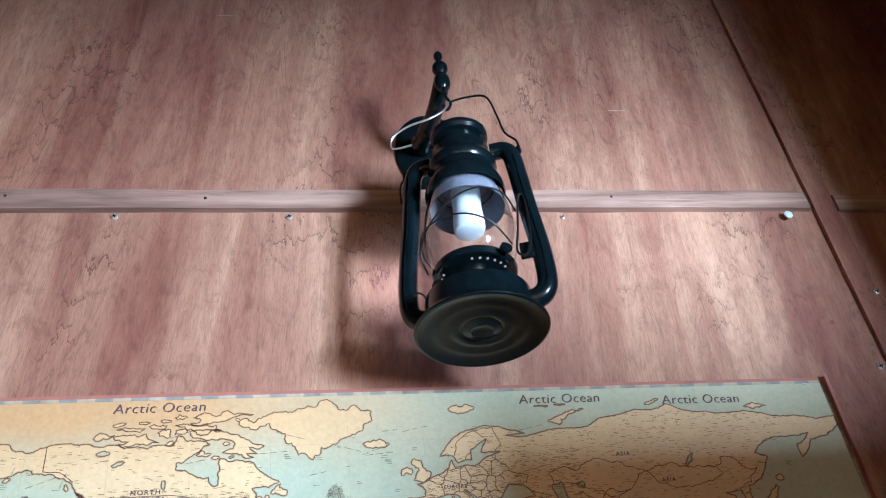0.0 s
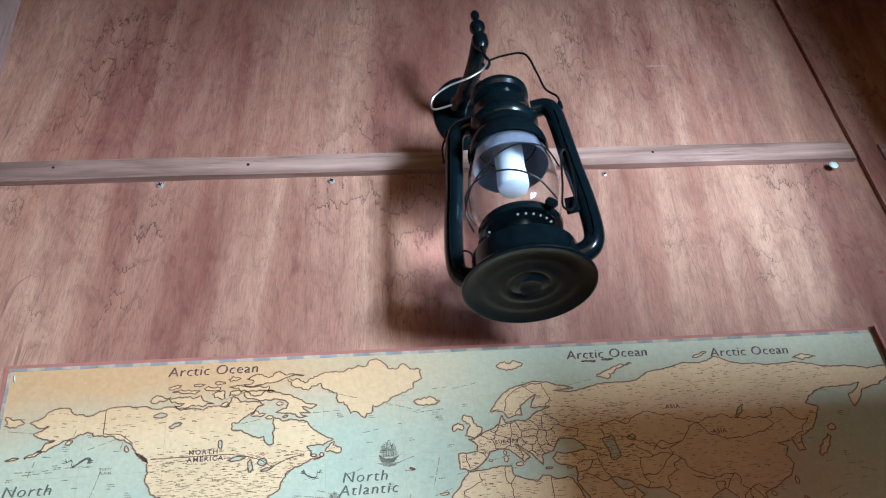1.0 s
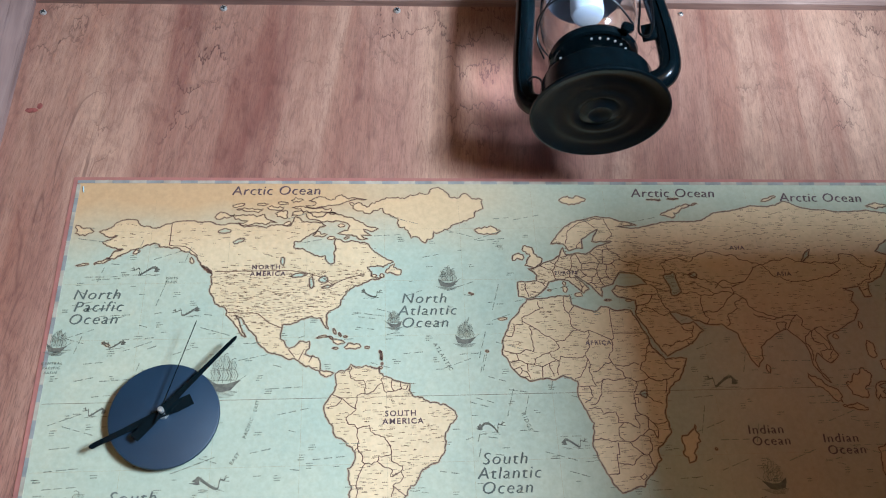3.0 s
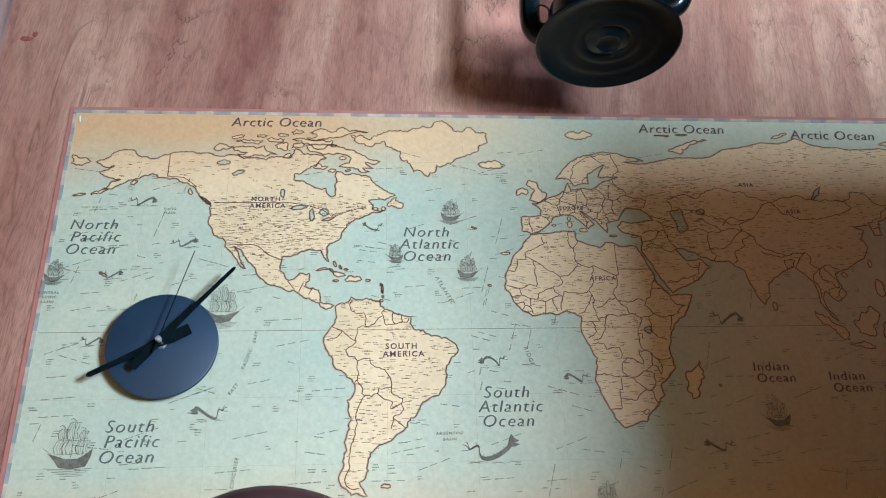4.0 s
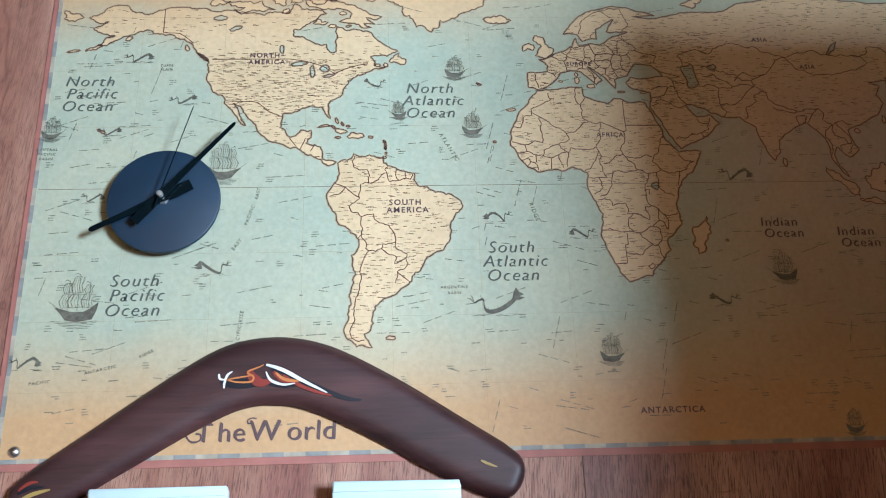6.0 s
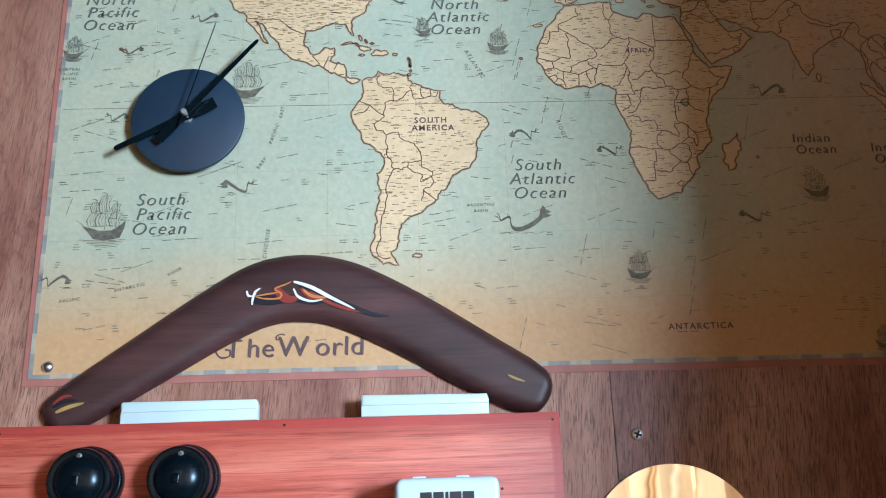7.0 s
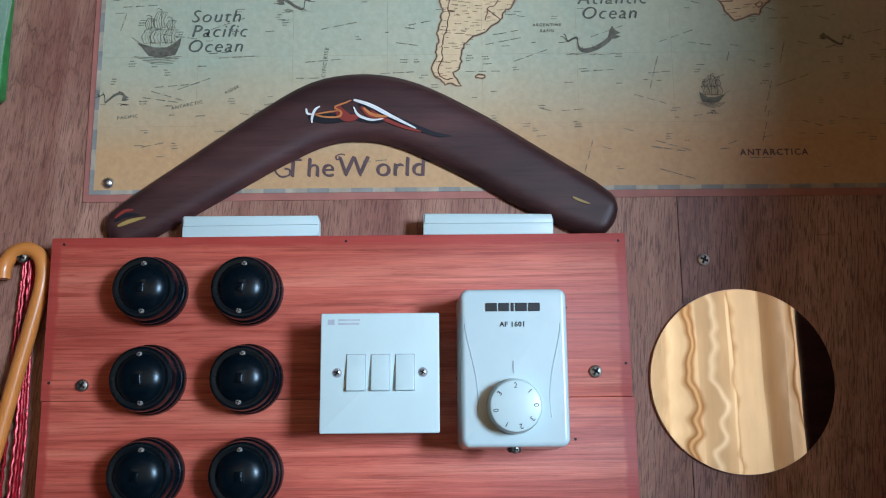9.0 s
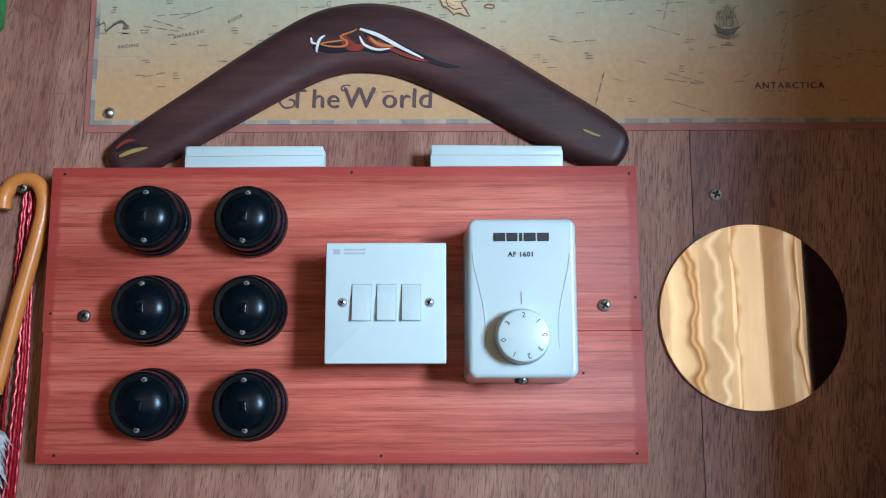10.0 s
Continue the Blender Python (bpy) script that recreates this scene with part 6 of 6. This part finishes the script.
part("hook", tube(smooth_path([(hx, hy, -0.020), (hx + 0.001, hy - 0.002, -0.036), (hx + 0.006, hy, -0.048), (hx + 0.002, hy + 0.005, -0.053), (hx - 0.003, hy, -0.049)], 6), 0.0018, 8), BLACK_PAINT, bracket)

lantern = thing("hurricane_lantern", (LX, LY, LZ), "black enamelled hurricane lantern with clear globe hanging on bracket", "lantern")
lantern.rotation_euler[1], lantern.rotation_euler[2] = radians(1.8), radians(-21)
part("tank", lathe([(0, 0.0030), (0.008, 0.0030), (0.012, 0.0012), (0.016, 0.0030), (0.021, 0.0042), (0.026, 0.0022), (0.031, 0.0030), (0.037, 0.0046), (0.043, 0.0026), (0.049, 0.0032), (0.056, 0.0040), (0.063, 0.0016),
                    (0.0680, 0.0002), (0.0700, 0.0010), (0.0704, 0.0026), (0.0690, 0.0042), (0.0650, 0.0070), (0.0600, 0.0110), (0.0575, 0.0140), (0.0570, 0.0180), (0.0570, 0.0350), (0.0560, 0.0385),
                    (0.0525, 0.0410), (0.0440, 0.0435), (0.0300, 0.0455), (0, 0.0465)], 96), BLACK_PAINT, lantern, "stepped round fuel tank with ringed underside")
part("filler_cap", lathe([(0, 0.058), (0.008, 0.0575), (0.009, 0.056), (0.009, 0.049), (0.0075, 0.046), (0, 0.044)], 20, pose(-0.036, -0.016, 0)), BLACK_PAINT, lantern)
part("burner", lathe([(0.0150, 0.044), (0.0150, 0.050), (0.0160, 0.051), (0.0150, 0.0525), (0.0160, 0.054), (0.0150, 0.0555), (0.0160, 0.057), (0.0150, 0.0585), (0.0150, 0.078), (0.0, 0.080)], 32), DULL_STEEL, lantern, "threaded metal burner collar")
deck = part("globe_plate", lathe([(0.0145, 0.0655), (0.0300, 0.0655), (0.0400, 0.0680), (0.0420, 0.0670), (0.0450, 0.0680), (0.0462, 0.0725), (0.0440, 0.0770), (0.0300, 0.0755), (0.0145, 0.0740)], 64), BLACK_PAINT, lantern)
bm = bmesh.new()
for k in (0, 1, 6, 7, 8, 9, 10, 11):
    a = radians(-165 + 13.5 * k)
    lathe([(0, -0.0004), (0.0013, -0.0004), (0.0013, 0.0006), (0, 0.0006)], 10, pose(0.0355 * math.cos(a), 0.0355 * math.sin(a), 0.0667), bm)
# solid pale discs: daylight showing through the holes is put into their colour
part("vent_holes", bm, plain("daylit_hole", (0.55, 0.52, 0.50), 0.5), deck, "ring of small round air holes")


def glass():
    m, nodes, links, b = material("clear_globe_glass", 0.03)
    b.inputs["Base Color"].default_value = (0.97, 0.985, 0.99, 1)
    b.inputs["Transmission Weight"].default_value = 1.0
    b.inputs["IOR"].default_value = 1.45
    return m


globe_out = [(0.0310, 0.070), (0.0385, 0.075), (0.0465, 0.089), (0.0510, 0.108), (0.0518, 0.126), (0.0495, 0.148), (0.0445, 0.170), (0.0390, 0.188), (0.0350, 0.202)]
globe = part("globe", lathe(globe_out + [(r - 0.0014, h) for r, h in globe_out[::-1]] + [globe_out[0]], 72), glass(), lantern, "clear bulging glass globe")
globe.visible_shadow = False
BELL = plain("blue_grey_enamel", (0.095, 0.105, 0.130), 0.35, 0.0, 0.3, 60)
FROST = plain("frosted_lamp_tube", (0.42, 0.46, 0.52), 0.45)
part("lamp_tube", lathe([(0, 0.127), (0.013, 0.1275), (0.0165, 0.129), (0.0180, 0.134), (0.0176, 0.145), (0.0164, 0.158), (0.0168, 0.172), (0.0174, 0.184), (0.0150, 0.191), (0, 0.192)], 40), FROST, lantern, "white frosted lamp tube")
part("inner_bell", lathe([(0.0425, 0.158), (0.0405, 0.168), (0.0360, 0.184), (0.0300, 0.197), (0.0, 0.199), (0.0, 0.2005), (0.0310, 0.1985), (0.0370, 0.185), (0.0415, 0.168), (0.0432, 0.158), (0.0425, 0.158)], 64), BELL, lantern, "dark blue-grey bell inside the globe")
part("hood", lathe([(r, 0.272 - (0.272 - h) * (1.18 if h < 0.272 else 1.0)) for r, h in [(0.0330, 0.202), (0.0420, 0.193), (0.0455, 0.190), (0.0468, 0.194), (0.0455, 0.202), (0.0400, 0.211), (0.0375, 0.215), (0.0372, 0.222), (0.0405, 0.226), (0.0405, 0.230), (0.0360, 0.235), (0.0340, 0.242), (0.0338, 0.250),
                    (0.0290, 0.254), (0.0250, 0.257), (0.0250, 0.262), (0.0320, 0.2635), (0.0350, 0.2665), (0.0350, 0.271), (0.0310, 0.2755), (0.0170, 0.280), (0.0, 0.282)]], 72), BLACK_PAINT, lantern, "tiered black chimney hood")
for s in (-1, 1):
    pts = smooth_path([(s * 0.048, 0, 0.026), (s * 0.060, 0, 0.027), (s * 0.0705, 0, 0.034), (s * 0.0750, 0, 0.050), (s * 0.0735, 0, 0.090), (s * 0.0670, 0, 0.150), (s * 0.0620, 0, 0.206), (s * 0.0585, 0, 0.226), (s * 0.0510, 0, 0.235), (s * 0.0360, 0, 0.236)], 7)
    part("side_tube", tube(pts, 0.0104, 20, flat=1.08), BLACK_PAINT, lantern)
    part("tube_seam", tube([p + Vector((s * 0.0015, -0.0113, 0)) for p in pts[10:46]], 0.0007, 6), BLACK_PAINT, lantern)
    part("ear", tube([(s * 0.0640, 0.0, 0.222), (s * 0.0700, 0, 0.228), (s * 0.0690, 0, 0.236)], 0.0026, 10), BLACK_PAINT, lantern)
WIRE = plain("black_wire", (0.012, 0.012, 0.012), 0.35, 0.6)
BRIGHT_WIRE = plain("bare_bright_wire", (0.62, 0.62, 0.60), 0.3, 0.9)
bm = tube(smooth_path([(-0.049, -0.010, 0.076), (-0.053, -0.020, 0.098), (-0.038, -0.040, 0.116), (-0.008, -0.054, 0.134), (0.020, -0.050, 0.146), (0.044, -0.029, 0.150), (0.054, -0.004, 0.140)], 8), 0.0010, 8)
tube(smooth_path([(-0.042, 0.030, 0.098), (-0.055, 0.005, 0.110), (-0.050, -0.022, 0.119), (-0.027, -0.046, 0.117), (0.004, -0.055, 0.111), (0.030, -0.046, 0.100), (0.046, -0.020, 0.086)], 8), 0.0010, 8, bm)
part("globe_guard", bm, WIRE, lantern, "thin crossed wire guard round the globe")
bm = tube(smooth_path([(0.058, -0.012, 0.146), (0.062, -0.014, 0.154), (0.066, -0.012, 0.146), (0.066, -0.012, 0.098), (0.060, -0.014, 0.074), (0.050, -0.016, 0.078), (0.054, -0.014, 0.108), (0.058, -0.012, 0.146)], 6), 0.0013, 8)
part("lift_lever", bm, WIRE, lantern, "looped wire lever of the globe lift")
part("wick_knob", lathe([(0, 0.004), (0.0060, 0.003), (0.0070, 0.0), (0.0060, -0.003), (0, -0.004)], 20, pose(0.040, -0.034, 0.072, 70, 0, 35)), BLACK_PAINT, lantern)
part("lever_plate", box(0.052, -0.008, 0.074, 0.068, -0.004, 0.094, 0.001), BLACK_PAINT, lantern)
part("side_wire", tube(smooth_path([(-0.074, -0.004, 0.050), (-0.064, -0.010, 0.056), (-0.055, -0.012, 0.050), (-0.053, -0.012, 0.040)], 6), 0.0012, 8), WIRE, lantern)
part("bail", tube(smooth_path([(0.069, 0, 0.234), (0.068, 0.002, 0.248), (0.056, 0.003, 0.266), (0.050, 0.003, 0.296), (0.040, 0.003, 0.332), (0.014, 0.002, 0.338), (-0.007, 0, 0.334)], 7), 0.0014, 8), WIRE, lantern, "dark wire carrying handle")
part("bail_end", tube(smooth_path([(-0.007, 0, 0.334), (-0.014, -0.004, 0.318), (-0.032, -0.008, 0.306), (-0.060, -0.010, 0.299), (-0.080, -0.008, 0.288), (-0.081, -0.004, 0.274), (-0.058, 0.0, 0.277)], 7), 0.0013, 8), BRIGHT_WIRE, lantern, "bare bright end of the handle wire")
part("ear_wire", tube(smooth_path([(-0.069, 0, 0.228), (-0.076, 0, 0.214), (-0.076, 0, 0.190)], 5), 0.0012, 8), WIRE, lantern)

for ob in lantern.children_recursive:        # slender build
    ob.data.transform(Matrix.Diagonal((0.955, 0.955, 0.985, 1)))

# ---- feather duster and tinsel hanging on a screw beside the board ----
ORANGE = plain("orange_plastic_cane", (0.62, 0.23, 0.045), 0.33, 0.0, 0.1, 40, 0.2)
duster = thing("feather_duster", (-0.0390, -0.0125, 1.4510), "feather duster with hooked orange plastic handle hung on a screw", "feather duster")
hook = smooth_path([(x + 0.0390, 0, z - 1.4510) for x, z in ((-0.0530, 1.4340), (-0.0525, 1.4440), (-0.0470, 1.4535), (-0.0370, 1.4575), (-0.0270, 1.4530), (-0.0222, 1.4410), (-0.0238, 1.4200), (-0.0360, 1.3620), (-0.0455, 1.3150), (-0.0500, 1.2930))], 8)
part("handle", tube(hook, 0.0058, 18), ORANGE, duster, "hooked orange plastic handle")
part("ferrule", tube([(-0.0106, 0, -0.1560), (-0.0150, 0, -0.1790)], 0.0064, 18), BLACK_PAINT, duster, "black plastic ferrule")
bm = bmesh.new()
rnd = random.Random(4)
for k in range(700):
    a, down = rnd.uniform(0, 2 * math.pi), rnd.uniform(0, 1)
    root = Vector((-0.0120 - 0.012 * down, 0, -0.175 - 0.085 * down))
    out = Vector((math.cos(a), 0.45 * math.sin(a), -rnd.uniform(0.5, 1.3))).normalized()
    length = rnd.uniform(0.014, 0.034) * (0.6 + down * 0.7)
    side = out.cross(Vector((rnd.uniform(-1, 1), 1, rnd.uniform(-1, 1)))).normalized() * rnd.uniform(0.0010, 0.0024)
    droop = Vector((0, 0, -0.006 * length / 0.02))
    q = [bm.verts.new(root - side * 0.4), bm.verts.new(root + side * 0.4), bm.verts.new(root + out * length * 0.55 + side), bm.verts.new(root + out * length * 0.55 - side), bm.verts.new(root + out * length + droop)]
    bm.faces.new((q[0], q[1], q[2], q[3]))
    bm.faces.new((q[3], q[2], q[4]))
part("feathers", bm, plain("grey_white_feather", (0.42, 0.41, 0.40), 0.9, 0.0, 0.5, 160), duster, "fluffy grey-white feathers")
cross_screw("screw", -0.0390, -0.0125, 1.4505, 0.0042, DULL_STEEL, "zinc screw from which the duster and tinsel hang", "screws in the wall", tilt=15)
TINSEL = plain("red_tinsel", (0.34, 0.004, 0.014), 0.35, 0.3, 0.6, 900)
tinsel = thing("tinsel_garland", (-0.0390, -0.0050, 1.4480), "shiny dark-red tinsel cords hanging from a screw", "tinsel")
for k, (top, mid, low) in enumerate(((-0.002, -0.008, -0.013), (0.000, -0.004, -0.008), (0.003, 0.003, -0.002), (0.005, 0.007, 0.003), (0.007, 0.010, 0.006), (0.004, 0.006, 0.001))):
    pts = []
    for i in range(80):
        t = i / 79
        x = np.interp(t, [0, 0.55, 1], [top, mid, low]) + 0.0003 * math.sin(t * 130 + k * 2)
        pts.append((float(x), -0.0008 * (k % 3) + 0.0004 * math.cos(t * 130 + k), -0.248 * t + 0.002))
    part("cord", tube(pts, [0.0011 + 0.0003 * math.sin(i * 2.4 + k) for i in range(80)], 7), TINSEL, tinsel)

# ---- packet in a clear bag at the wall's west batten ----
bag = thing("hanging_packet", (-0.090, -0.010, 1.66), "green packet in a clear plastic sleeve hung on the wall", "packet")
GREEN = plain("green_packet_print", (0.045, 0.20, 0.045), 0.4, 0.0, 0.35, 45)
part("packet", plate(round_rect(-0.060, -0.080, 0.0235, 0.11, 0.004), 0.004, -0.006, bevel=0.002), GREEN, bag, "bright green printed packet")
clear, nodes, links, b = material("clear_film", 0.12)
b.inputs["Base Color"].default_value, b.inputs["Alpha"].default_value = (0.9, 0.9, 0.9, 1), 0.22
bm = bmesh.new()
cols = [[bm.verts.new((-0.065 + 0.093 * i / 12 - 0.006 * max(0, (10 - j) / 10) * (i / 12), -0.009 - 0.002 * math.sin(i * 1.3 + j * 0.8), -0.15 + 0.27 * j / 16)) for j in range(17)] for i in range(13)]
for i in range(12):
    for j in range(16):
        bm.faces.new((cols[i][j], cols[i + 1][j], cols[i + 1][j + 1], cols[i][j + 1]))
part("sleeve", bm, clear, bag, "creased clear plastic sleeve")
